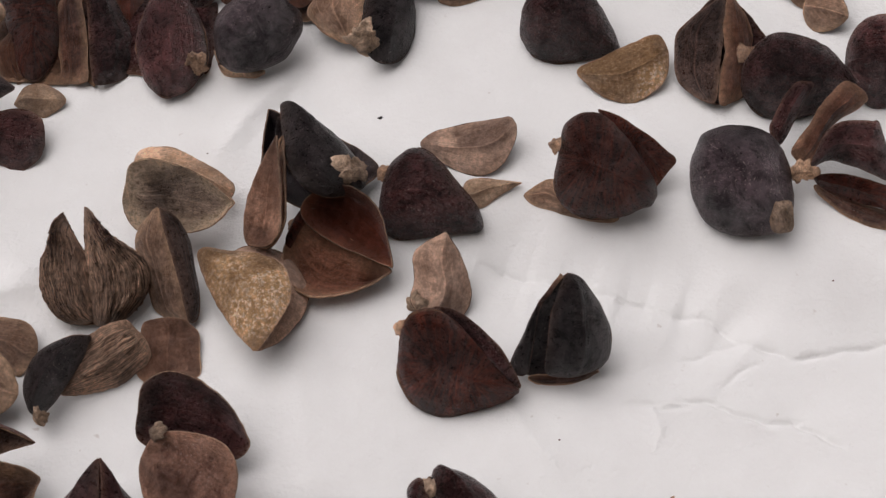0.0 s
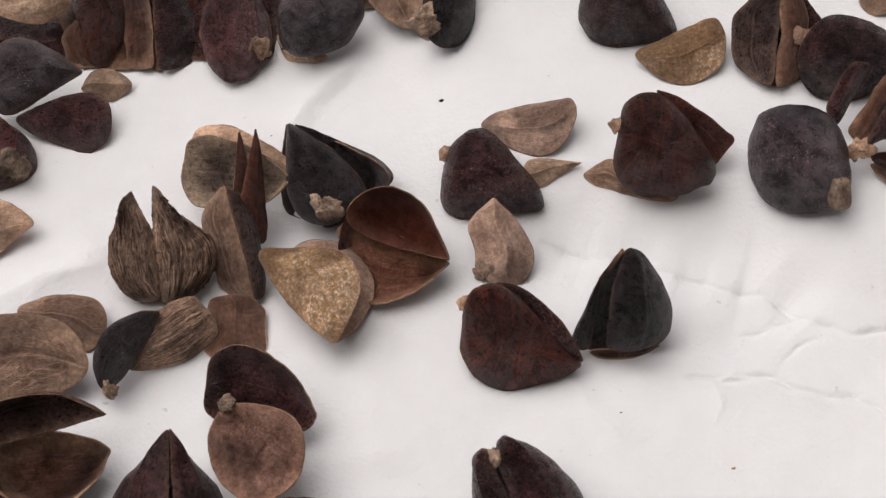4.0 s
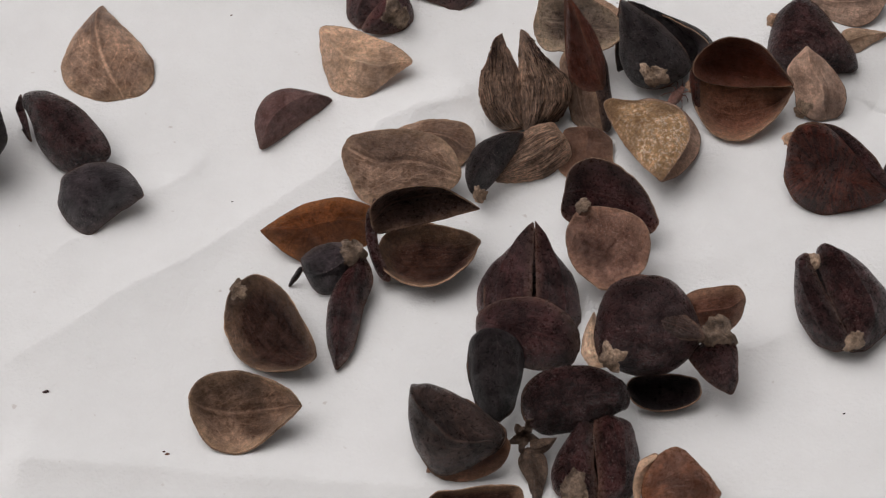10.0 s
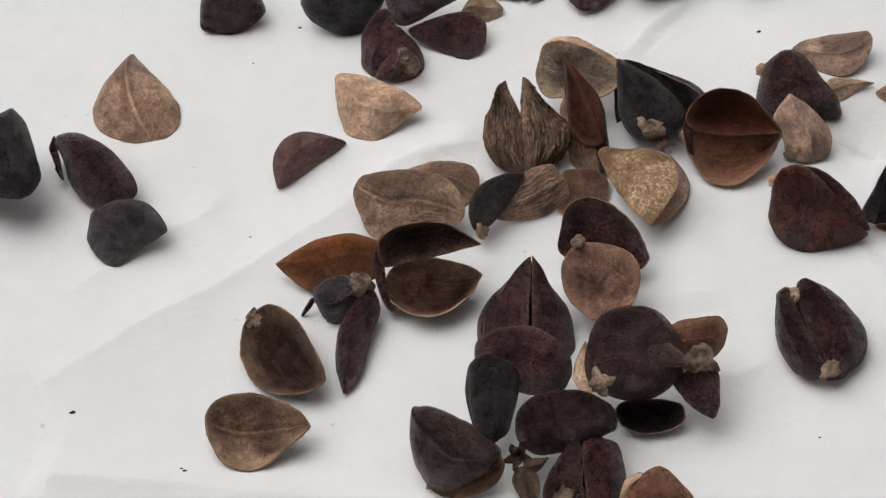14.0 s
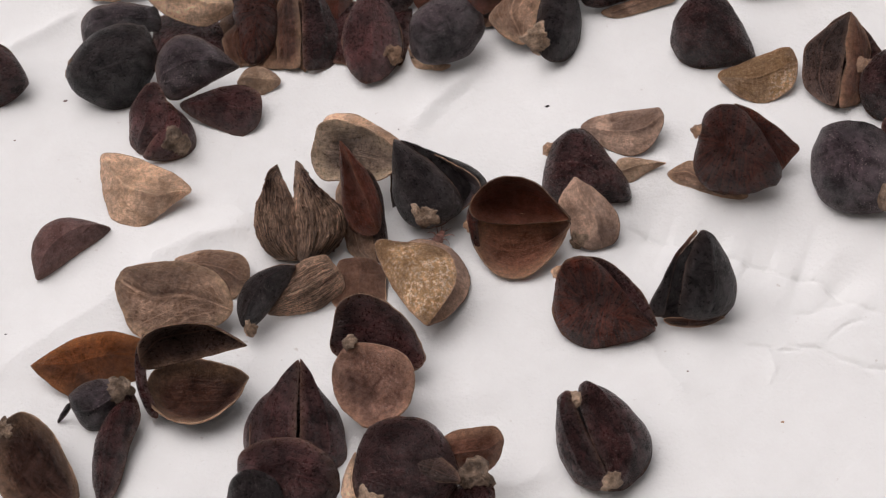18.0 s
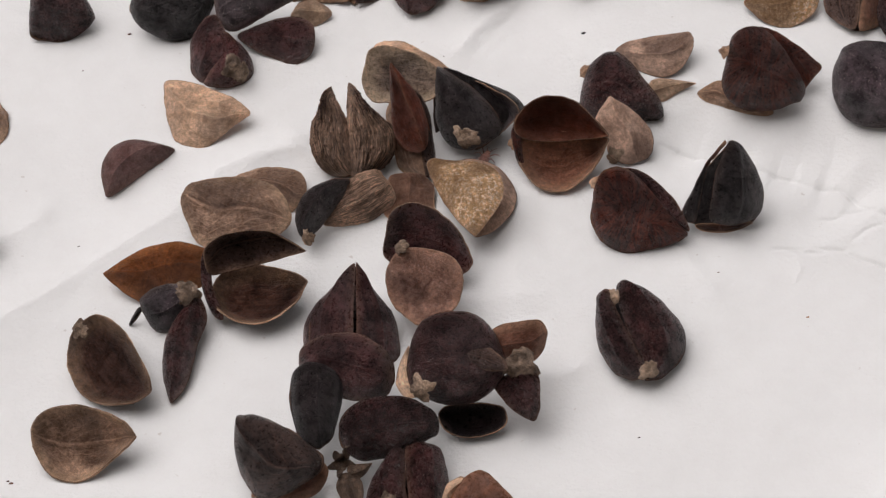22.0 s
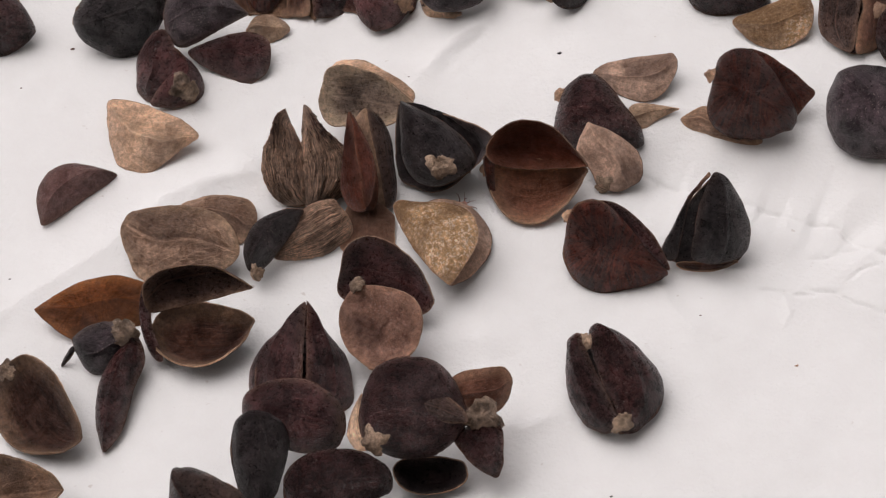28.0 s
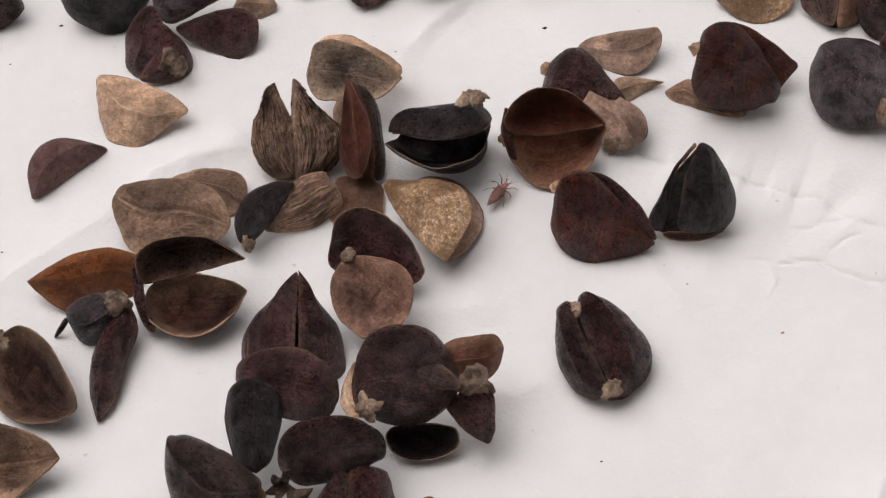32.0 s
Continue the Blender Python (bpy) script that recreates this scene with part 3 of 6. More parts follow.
def spaced(loop, n):
    """n points at even steps along a closed line."""
    closed = np.concatenate([loop, loop[:1]])
    s = np.concatenate([[0], np.cumsum(np.hypot(*np.diff(closed, axis=0).T))])
    at = np.linspace(0, s[-1], n, endpoint=False)
    return np.stack([np.interp(at, s, closed[:, 0]), np.interp(at, s, closed[:, 1])], 1), s[-1]


def valve_points(p, length, seed, coarse=False):
    """Rings of points from the midrib to the edge, with where they lie along and across the valve and how near its edge."""
    fibrous = p["ribs"] > 0.06
    nr, na = (5, 24) if coarse else (44, 200) if fibrous else (13, 84)
    v = 0.5 - 0.5 * np.cos(np.pi * np.linspace(0, 1, 60))
    if p["sides"]:
        lo, hi = eased(p["sides"][0], v), eased(p["sides"][1], v)
    else:
        hi = p["width"] / 2 * profile(v, p["end"], p["belly"])
        lo = -hi
    loop, around = spaced(np.concatenate([np.stack([hi, v * length], 1), np.stack([lo, v * length], 1)[::-1]]), 256)
    step = around / 256
    soft, crisp = smoothed(loop, (p["round"] + 0.25 * (p["cup"] > 1.0)) / step), smoothed(loop, 0.1 / step)
    near_tip = np.clip((loop[:, 1] / length - 0.8) / 0.15, 0, 1)[:, None]
    loop, around = spaced(soft * (1 - near_tip) + crisp * near_tip, na)
    if not coarse:
        out = loop - loop.mean(axis=0)
        out /= np.linalg.norm(out, axis=1, keepdims=True) + 1e-9
        for k in range(na):
            q = Vector((loop[k, 0], loop[k, 1], seed))
            loop[k] += out[k] * p["ragged"] * 0.28 * p["width"] * (1.2 * noise.noise(q * 0.9) + 0.6 * noise.noise(q * 3.2) + 0.35 * noise.noise(q * 8.0))
    middle, half = (lo + hi) / 2, np.maximum((hi - lo) / 2, 0.3 * (hi - lo).max() / 2)
    z0 = length * (0.5 + 0.24 * np.tanh(2.2 * (loop[:, 1] / length - 0.5)))
    spine = np.stack([np.interp(z0 / length, v, middle), z0], 1)
    r = 1 - (1 - np.linspace(0, 1, nr)) ** 1.4
    flat = spine[None] + (loop - spine)[None] * r[:, None, None]
    x, z = flat[..., 0], flat[..., 1]
    vv = np.clip(z / length, 0, 1)
    off = x - np.interp(vv, v, middle)
    uu = np.clip(0.5 + 0.5 * off / np.interp(vv, v, half), 0, 1)
    rr = np.repeat(r[:, None], na, 1)
    hollow = abs(p["roll"]) > 90
    steep = 1.0 if hollow else min(1.0, max(0.62, 1.25 - 0.5 * p["cup"]))
    y = p["cup"] * (0.75 if hollow else 1.0) * (1 - rr ** 2.3) ** steep + p["keel"] * np.exp(-((off / (0.05 * p["width"] + 0.05)) ** 2)) * (1 - rr ** 3) + p["bend"] * np.sin(math.pi * vv)
    pts = np.stack([x, y, z], 2)
    uv, margin = np.stack([uu, vv], 2), np.stack([rr, np.repeat(np.arange(na)[None] / na, nr, 0)], 2)
    if coarse:
        return pts, uv, margin
    for j, i in np.ndindex(nr, na):
        u, w = 2 * uu[j, i] - 1, vv[j, i]
        rib = noise.noise(Vector((u * 6.5 + 0.8 * noise.noise(Vector((u * 2, w * 3, seed))), w * 1.6, seed + 2.5)))
        rib += 0.6 * noise.noise(Vector((u * 13, w * 4.5, seed + 7.5)))
        if fibrous:
            rib = 0.45 * rib + 0.75 * noise.noise(Vector((u * 17 + 1.5 * noise.noise(Vector((u * 5, w * 7, seed))), w * 7, seed + 1.5))) + 0.6 * noise.noise(Vector((u * 34, w * 17, seed + 3.5)))
        pts[j, i, 1] += p["ribs"] * rib * min(1.0, 0.25 + 2.5 * (1 - rr[j, i]))
    return roughen(pts, seed, p["rough"]), uv, margin


def star_mesh(p, seed):
    """Thin dry lobes round a centre, or a crumpled crust that bends down over what it clings to."""
    nr, na = (7, 10 * p["lobes"]) if p["whole"] < 0.8 else (12, 48)
    pts = np.zeros((nr, na, 3))
    for j in range(nr):
        for i in range(na):
            a = 2 * math.pi * i / na
            edge = p["size"] * (p["whole"] + (1 - p["whole"]) * abs(math.cos(p["lobes"] * a / 2)) ** 1.5)
            edge *= 1 + 0.25 * noise.noise(Vector((math.cos(a) * 4, math.sin(a) * 4, seed))) + 0.7 * noise.noise(Vector((math.cos(a) * 1.1, math.sin(a) * 1.1, seed)))
            r = edge * (j + 0.02) / (nr - 0.98)
            z = (r / p["size"]) ** 2 * p["size"] * (p["flat"] if p["whole"] < 0.8 else -0.38)
            if p["whole"] > 0.8:
                q = Vector((r * math.cos(a), r * math.sin(a), seed * 3)) / p["size"]
                z += p["size"] * (0.12 * abs(noise.noise(q * 2.2)) + 0.10 * noise.noise(q * 5.5) + 0.08 * noise.noise(q * 12))
            pts[j, i] = (r * math.cos(a), z, r * math.sin(a))
    pts = roughen(pts, seed, (0.2 if p["whole"] < 0.8 else 0.1) * p["size"], 1.6)
    near = np.repeat(np.linspace(0, 0.7, nr)[:, None], na, 1)
    turn = np.repeat(np.arange(na)[None] / na, nr, 0)
    return shell(pts, np.stack([turn, near], 2), np.stack([near, turn], 2), 0.07, (p["mat"],) * 3, p["name"])


PALE = {"tan": "rim", "gold": "rim", "olive": "rim", "pink": "rim", "brown": "rim", "chestnut": "rim", "silver": "rim", "umber": "rim", "disc": "rim", "crust": None, "dry": None, "bark": None, "rim": None}


def under_valve(p):
    """The valve that closes a hull from below: the outline of the upper one, turned over."""
    q = dict(p, roll=p["roll"] + 180, cup=0.75 * p["cup"], keel=0.05, back=False, label="")
    if p["sides"]:
        q["sides"] = (tuple(-w for w in p["sides"][1]), tuple(-w for w in p["sides"][0]))
    return q


def lowest(p):
    """The height of a valve's lowest point over the paper, in millimetres."""
    length = (Vector(p["tip"]) - Vector(p["base"])).length
    m = axis_pose(p["base"], p["tip"], p["roll"])
    spots = [m @ Vector(q * MM) / MM for q in valve_points(p, length, 1.0, True)[0].reshape(-1, 3)]
    return min(q.z - paper_z(q.x, q.y) for q in spots)


def husk(label, *parts, name="seed_husk", group="seed husks strewn over the paper", at=None, rest=True):
    """A husk and its valves, each with its frayed rim, set down on the paper if it is to rest there. at: base, tip and roll of the pose that carries it, where it moves."""
    first = parts[0]
    origin = axis_pose(*at) if at else Matrix.Translation(Vector((first["base"] if "base" in first else first["at"])) * MM)
    thing = new(name)
    thing.empty_display_size = 0.001
    thing.matrix_world = origin
    jobs = []
    for p in parts:
        if p["kind"] == "V" and p.get("back", p["cup"] >= 1.05 and abs(p["roll"]) < 60):
            p = dict(p, closed=True)
            jobs += [p, under_valve(p)]
        else:
            jobs.append(p)
    drop = Matrix.Identity(4)
    if rest and not at:
        low = min(lowest(p) for p in jobs if p["kind"] != "C")
        drop = Matrix.Translation(VIEW * ((0.02 - low) / VIEW.z) * MM)
    for p in jobs:
        SEED[0] += 1
        seed = SEED[0] * 1.37
        if p["kind"] == "C":
            ob = new(p["name"], star_mesh(p, seed))
            ob.parent = thing
            out = (Vector(p["to"]) - Vector(p["at"])).normalized() * 0.6 + VIEW
            ob.matrix_basis = origin.inverted() @ drop @ axis_pose(p["at"], Vector(p["at"]) + out) @ pose(0, 0, 0, 90)
            tagged(ob, p["label"])
            continue
        length = (Vector(p["tip"]) - Vector(p["base"])).length
        pts, uv, margin = valve_points(p, length, seed)
        closed = p.get("closed")
        if closed:
            margin[..., 0] *= 0.86
        ob = new(p["name"], shell(pts, uv, margin, p["thick"] * (0.6 if abs(p["roll"]) > 90 else 1.0), (p["out"], p["inn"], p["out"] if closed else p["rim"]), p["name"]))
        ob.parent = thing
        ob.matrix_basis = origin.inverted() @ drop @ axis_pose(p["base"], p["tip"], p["roll"])
        if p.get("label"):
            tagged(ob, p["label"])
        edge = PALE.get(p["out"] if abs(p["roll"]) < 90 else p["inn"], "edge")
        if edge and p["name"] == "valve" and not closed:
            rim = new("rim", cord(pts[-1], 0.019 if edge == "edge" or abs(p["roll"]) > 90 else 0.030, edge, seed))
            rim.parent = ob
    return tagged(thing, label, "seed husk", group)


paper = paper_sheet()
slab("table_top", -0.6, 0.6, -0.5, 0.7, -0.035, -0.003, wood_material(), "plain brown wooden table top under the paper", "table")

# added wall, out of view: keeps sky light and its reflection off the husks' fronts
slab("wall_south", -1.6, 1.6, -0.62, -0.502, -0.75, 1.9, plaster_material(), "unseen plain grey-brown wall added to block sky light from the front", "wall")


# left part of the sheet
husk("olive brown pointed seed husk valve with a midrib",
     V((-28.5, 13.4, 0.3), (-29.2, 21.8, 0.7), 6.0, 2, sides=((-2.03, -2.45, -2.96, -3.02, -2.54, -1.81, -1.02, -0.46, -0.14), (0.28, 1.0, 2.09, 2.87, 2.98, 2.52, 1.7, 0.85, 0.26)), cup=0.8, out='olive', keel=0.22))
husk("black pointed seed husk lying at the side",
     V((-36.1, 8.6, 0.8), (-35.9, 14.9, 2.6), 4.7, 20, sides=((-0.91, -1.52, -1.9, -2.26, -1.91, -1.57, -1.24, -0.84, -0.31), (0.61, 1.24, 2.24, 2.29, 2.35, 2.41, 2.15, 1.04, 0.27)), cup=1.5, out='black'),
     V((-36.9, 8.9, 0.6), (-36.6, 15.2, 2.0), 7.6, -40, sides=((-1.27, -1.25, -1.21, -1.15, -1.07, -0.99, -0.92, -0.86, -0.83), (0.95, 1.64, 2.62, 3.91, 5.47, 6.29, 6.32, 6.33, 6.34)), cup=1, out='black'))
husk("dark brown seed husk with a pale slit",
     V((-28.1, 7.3, 1.5), (-33.5, 13.2, 2.0), 3.8, 0, sides=((-0.5, -0.67, -1.03, -1.24, -1.47, -1.42, -1.2, -0.82, -0.36), (-0.14, 0.76, 1.77, 2.33, 2.29, 1.93, 1.09, 0.76, 0.55)), cup=1.4, out='plumblack', ragged=0.02),
     V((-33.1, 9.7, 1.0), (-33.8, 13.1, 2.2), 0.8, -30, sides=((0, 0, 0, -0.07, -0.1, -0.12, -0.13, -0.14, -0.15), (0, 0, 0, 0.13, 0.35, 0.51, 0.66, 0.36, -0.09)), cup=0.3, out='plum'))
husk("slate black folded seed husk valve",
     V((-31.0, 5.8, 1.0), (-25.8, 4.5, 1.0), 4.7, -15, sides=((-1.03, -1.34, -1.85, -2.38, -2.75, -1.8, -0.93, -0.44, -0.08), (0.91, 1.05, 1.4, 1.87, 1.97, 1.94, 1.55, 0.88, 0.4)), cup=0.9, out='slate', keel=0.0))
husk("pale tan curled seed husk valve",
     V((-15.0, 17.4, 0.9), (-9.2, 13.5, 0.8), 4.4, -13, sides=((-0.22, -0.58, -1.51, -2.7, -3.69, -3.59, -3.1, -1.29, -0.34), (0.08, 0.18, 0.41, 0.62, 0.67, 0.66, 0.64, 0.38, 0.2)), cup=0.5, out='tan', inn='tan', keel=0.15, bend=0.2))
husk("dull plum seed husk valve folded along its midrib",
     V((-19.0, 7.7, 0.5), (-14.4, 11.4, 0.6), 2.8, -5, sides=((-0.0, -0.02, -0.04, -0.08, -0.11, -0.13, -0.18, -0.12, -0.04), (0.16, 0.54, 1.51, 2.22, 2.59, 2.47, 1.87, 0.94, 0.28)), cup=0.9, out='mauve', inn='rust'))

# the middle heap
husk("olive brown veined seed husk valve lying over another",
     V((-6.9, 3.1, 1.2), (-13.8, 6.3, 1.4), 5.3, 14, sides=((-0.73, -1.16, -1.87, -2.34, -2.43, -2.15, -1.74, -1.32, -0.91), (0.24, 0.73, 1.28, 1.75, 2.31, 2.88, 2.28, 1.28, 0.5)), cup=0.7, out='olive', keel=-0.1), rest=False)
husk("grey brown seed husk valve tucked under another",
     V((-10.6, 8.0, 0.8), (-5.9, 5.5, 1.0), 2.9, -14, sides=((-0.16, -0.27, -0.57, -0.95, -0.93, -0.9, -1.06, -1.23, -0.35), (0.23, 0.36, 0.7, 1.17, 1.48, 1.63, 1.62, 1.22, 0.58)), cup=0.5, out='olive'))
husk("split black seed husk with a ragged brown inside",
     V((-6.0, 2.0, 0.8), (-2.8, 5.6, 2.0), 2.2, -10, sides=((-0.14, -0.16, -0.23, -0.31, -0.34, -0.33, -0.3, -0.16, -0.08), (0.58, 0.77, 1.28, 1.72, 1.88, 1.79, 1.37, 0.84, 0.3)), cup=0.8, out='black'),
     V((-4.8, 3.4, 0.3), (-0.2, 5.6, 1.0), 3.1, 8, sides=((-0.03, -0.13, -0.4, -0.8, -1.11, -1.25, -1.14, -1.03, -0.7), (0.54, 0.72, 1.19, 1.5, 1.78, 1.85, 1.69, 1.49, 1.07)), cup=0.6, out='bark', inn='bark', ragged=0.06, rough=0.1, ribs=0.08),
     C((-5.8, 1.7, 1.3), (-6.4, 1.5, 0.9), 0.57), rest=False)
husk("light copper brown seed husk valve lying flat",
     V((0.5, 2.9, 0.3), (1.0, 6.8, 0.8), 3.3, -3, sides=((-0.11, -0.76, -1.68, -1.65, -1.63, -1.61, -1.58, -1.08, -0.73), (0.39, 0.91, 1.6, 1.56, 1.51, 1.46, 1.42, 1.38, 1.02)), cup=0.4, out='pink'))
husk("rough fibrous seed husk with two upright tips",
     V((-3.7, 7.4, 0.5), (-3.5, 11.8, 4.6), 3.2, -25, sides=((-1.43, -1.41, -1.34, -1.24, -1.11, -0.97, -0.54, -0.07, 0.03), (0.62, 0.81, 1.32, 1.69, 1.73, 1.39, 0.75, 0.38, 0.17)), cup=1.5, out='bark', inn='umber', ragged=0.06, rough=0.14, ribs=0.19),
     V((-1.9, 6.9, 0.5), (-2.3, 11.9, 4.6), 3.7, 18, sides=((-0.15, -0.91, -1.81, -2.59, -2.6, -1.62, -0.59, -0.25, -0.05), (0.78, 1.14, 1.08, 0.99, 0.85, 0.61, 0.38, 0.19, 0.08)), cup=1.7, out='bark', inn='umber', ragged=0.12, rough=0.14, ribs=0.24))
husk("brown three sided seed husk standing on its base",
     V((2.1, 6.3, 0.5), (1.4, 11.4, 4.2), 2.2, -35, sides=((-0.0, -0.01, -0.03, -0.0, 0.02, 0.04, 0.03, 0.01, 0.0), (0.21, 0.69, 1.92, 2.15, 2.14, 2.09, 2.21, 1.42, 0.51)), cup=0.3, out='olive', keel=0.0),
     V((2.1, 6.3, 0.5), (1.4, 11.4, 4.2), 1.4, 35, sides=((-0.39, -0.55, -0.79, -1.03, -1.15, -1.26, -1.16, -0.82, -0.24), (0.16, 0.14, 0.11, 0.05, 0.03, 0.05, 0.05, 0.04, 0.04)), cup=0.4, out='taupe', keel=0))
gaping = husk("grey olive seed husk of two gaping valves, shifting",
     V((-0.4, 14.1, 2.0), (5.4, 12.2, 2.4), 3.9, 175, sides=((-1.63, -1.81, -2.05, -2.04, -1.89, -1.56, -0.99, -0.48, -0.14), (0.42, 1.19, 1.84, 1.78, 1.75, 1.75, 1.41, 0.79, 0.24)), cup=1.0, out='olive', inn='silver', keel=0),
     V((0.1, 17.0, 0.8), (5.4, 14.0, 1.2), 2.0, -5, sides=((-0.11, -0.17, -0.22, -0.25, -0.22, -0.25, -0.42, -0.54, -0.61), (0.85, 1.05, 1.29, 1.43, 1.32, 1.08, 0.8, 0.48, 0.3)), cup=0.6, out='tan', inn='tan'), at=((-0.4, 14.1, 2.0), (5.4, 12.2, 2.4), 175))
gold = husk("gold seed husk valve with pale blotches, shifting over a second one",
     V((1.9, 7.2, 1.7), (4.5, 0.2, 1.7), 3.9, 0, sides=((0, -0.16, -0.27, -0.44, -0.48, -0.41, -0.32, -0.15, -0.02), (0, 0.59, 1.04, 2.36, 3.38, 3.46, 2.99, 1.84, 0.63)), cup=0.6, out='gold', inn='gold', keel=-0.15, round=0.5),
     V((5.7, 7.3, 0.8), (4.6, 0.7, 1.0), 4.4, -8, sides=((-0.71, -1.52, -2.06, -1.63, -1.27, -1.06, -0.86, -0.57, -0.24), (0.11, 0.95, 1.48, 2.15, 2.31, 2.07, 1.48, 0.88, 0.27)), cup=0.5, out='fawn', inn='brown'), at=((1.8, 7.2, 1.6), (6.7, 3.2, 1.8), 0))
husk("dark brown hollow seed husk valve",
     V((-1.0, 0.2, 1.6), (4.4, -1.8, 1.4), 4.3, 190, sides=((-2.02, -2.36, -2.77, -3.04, -2.95, -2.49, -1.82, -1.03, -0.38), (0.77, 0.91, 1.07, 1.3, 1.24, 1.17, 1.05, 0.91, 0.41)), cup=1.0, out='plum', inn='plum', keel=0), rest=False)
husk("round pinkish brown seed husk valve with a raised rim",
     V((-0.0, -0.8, 2.6), (1.0, -6.5, 1.6), 5.0, 183, sides=((-0.17, -0.56, -1.51, -2.68, -3.31, -3.21, -2.89, -2.36, -1.45), (0.11, 0.36, 0.92, 1.44, 1.65, 1.55, 1.22, 0.71, 0.41)), cup=0.6, out='disc', inn='disc', keel=0, thick=0.16, round=0.7, ragged=0.02),
     C((-0.0, -1.1, 2.9), (-0.3, -0.9, 3.1), 0.43), rest=False)

# the left front group
husk("orange brown seed husk valve raised at its point",
     V((-12.2, -0.5, 2.2), (-18.9, -0.7, 3.2), 4.0, 19, sides=((-1.43, -1.51, -1.71, -1.93, -1.84, -1.52, -0.98, -0.45, -0.13), (0.82, 1.18, 1.28, 1.43, 1.72, 2.1, 1.44, 0.72, 0.22)), cup=0.6, out='orange', inn='orange', keel=0.15))
husk("open dark seed husk with two gaping valves",
     V((-12.0, -2.1, 1.8), (-5.9, -2.4, 2.2), 4.6, 148, sides=((-0.72, -0.94, -1.53, -1.71, -1.77, -1.4, -0.94, -0.54, -0.16), (0.67, 1.41, 1.98, 2.57, 2.84, 2.63, 2.08, 1.44, 0.44)), cup=1.9, out='plumblack', inn='umber', keel=0, thick=0.16),
     V((-12.2, -0.9, 3.4), (-5.7, -1.4, 3.8), 3.6, -140, sides=((-0.93, -1.14, -1.7, -2.01, -2.16, -2.02, -1.39, -0.67, -0.2), (1.4, 1.33, 1.14, 0.95, 0.77, 0.54, 0.32, 0.15, 0.04)), cup=1.2, out='redbrown', inn='taupe', keel=0),
     V((-11.5, -4.1, 1.2), (-12.0, 0.7, 3.2), 1.3, -25, sides=((-0.32, -0.28, -0.17, 0.01, 0.13, 0.1, -0.08, -0.28, -0.4), (-0.06, 0.23, 0.56, 0.73, 0.84, 0.86, 0.67, 0.48, -0.07)), cup=0.4, out='plumblack', keel=0))
husk("black broken seed husk with a long point",
     V((-12.9, -2.2, 2.0), (-14.7, -9.7, 0.8), 2.4, 12, sides=((-0.21, -0.32, -0.62, -1.07, -1.34, -1.21, -0.88, -0.43, -0.15), (0.07, 0.34, 0.82, 1.09, 0.83, 0.85, 0.75, 0.53, 0.18)), cup=0.8, out='plumblack'),
     V((-12.9, -2.4, 2.4), (-16.4, -2.9, 1.8), 3.0, -8, sides=((-0.11, -0.24, -0.59, -0.91, -1.03, -1.03, -0.98, -0.76, -0.61), (0.25, 0.48, 1.03, 1.39, 1.84, 1.97, 1.79, 1.5, 0.76)), cup=0.9, out='slate'),
     V((-16.4, -2.6, 1.8), (-17.4, -3.2, 0.6), 0.4, 0, sides=((-0.15, -0.15, -0.15, -0.14, -0.13, -0.13, -0.12, -0.12, 0), (0.24, 0.23, 0.22, 0.21, 0.19, 0.17, 0.15, 0.13, 0)), cup=0.1, out='slate', back=True, name='stalk'),
     C((-13.3, -2.9, 3.2), (-13.0, -2.9, 3.6), 0.72))
husk("dark brown hollow seed husk valve with a curled base",
     V((-19.6, -2.7, 1.5), (-15.6, -8.9, 1.2), 4.5, 178, sides=((-0.25, -0.52, -0.86, -1.14, -1.04, -0.85, -0.64, -0.43, -0.17), (1.63, 1.89, 2.56, 3.1, 3.35, 3.33, 2.74, 1.79, 1.01)), cup=1.6, out='umber', inn='umber', keel=-0.05, thick=0.17),
     C((-20.1, -4.0, 1.9), (-20.5, -3.9, 2.1), 0.56, mat='crust'))
husk("brown hollow seed husk valve with a tan rim",
     V((-22.8, -11.3, 1.3), (-16.5, -12.1, 1.3), 4.8, 176, sides=((-1.11, -1.28, -1.73, -1.89, -1.98, -1.71, -1.32, -0.89, -0.27), (0.57, 1.2, 2.09, 2.66, 2.79, 2.25, 1.47, 0.69, 0.21)), cup=1.6, out='umber', inn='olive', keel=-0.05, thick=0.17))

# the front heap
husk("dark three sided seed husk with a slit and a sharp point",
     V((-3.6, -8.8, 1.0), (-2.8, -2.6, 3.8), 3.9, -32, sides=((-0.13, -0.12, -0.1, -0.08, -0.05, -0.03, -0.02, -0.01, -0.0), (0.84, 2.74, 3.1, 3.68, 3.74, 3.08, 1.62, 0.59, 0.18)), cup=0.7, out='plum', keel=0.1),
     V((-3.3, -8.9, 1.0), (-2.7, -2.6, 3.8), 3.0, 32, sides=((-0.43, -1.45, -2.79, -3.02, -2.83, -2.21, -1.04, -0.35, -0.11), (-0.0, -0.0, -0.01, -0.01, -0.02, -0.02, -0.01, -0.0, -0.0)), cup=0.6, out='plum', keel=0.1),
     V((-3.5, -8.2, 0.2), (-2.9, -2.0, 2.8), 5.2, 180, sides=((-0.48, -1.6, -2.73, -2.74, -2.75, -1.91, -1.03, -0.45, -0.14), (0.47, 1.56, 2.4, 2.4, 2.4, 1.67, 0.95, 0.43, 0.13)), cup=0.3, out='plumblack', inn='plumblack', rim='umber'))
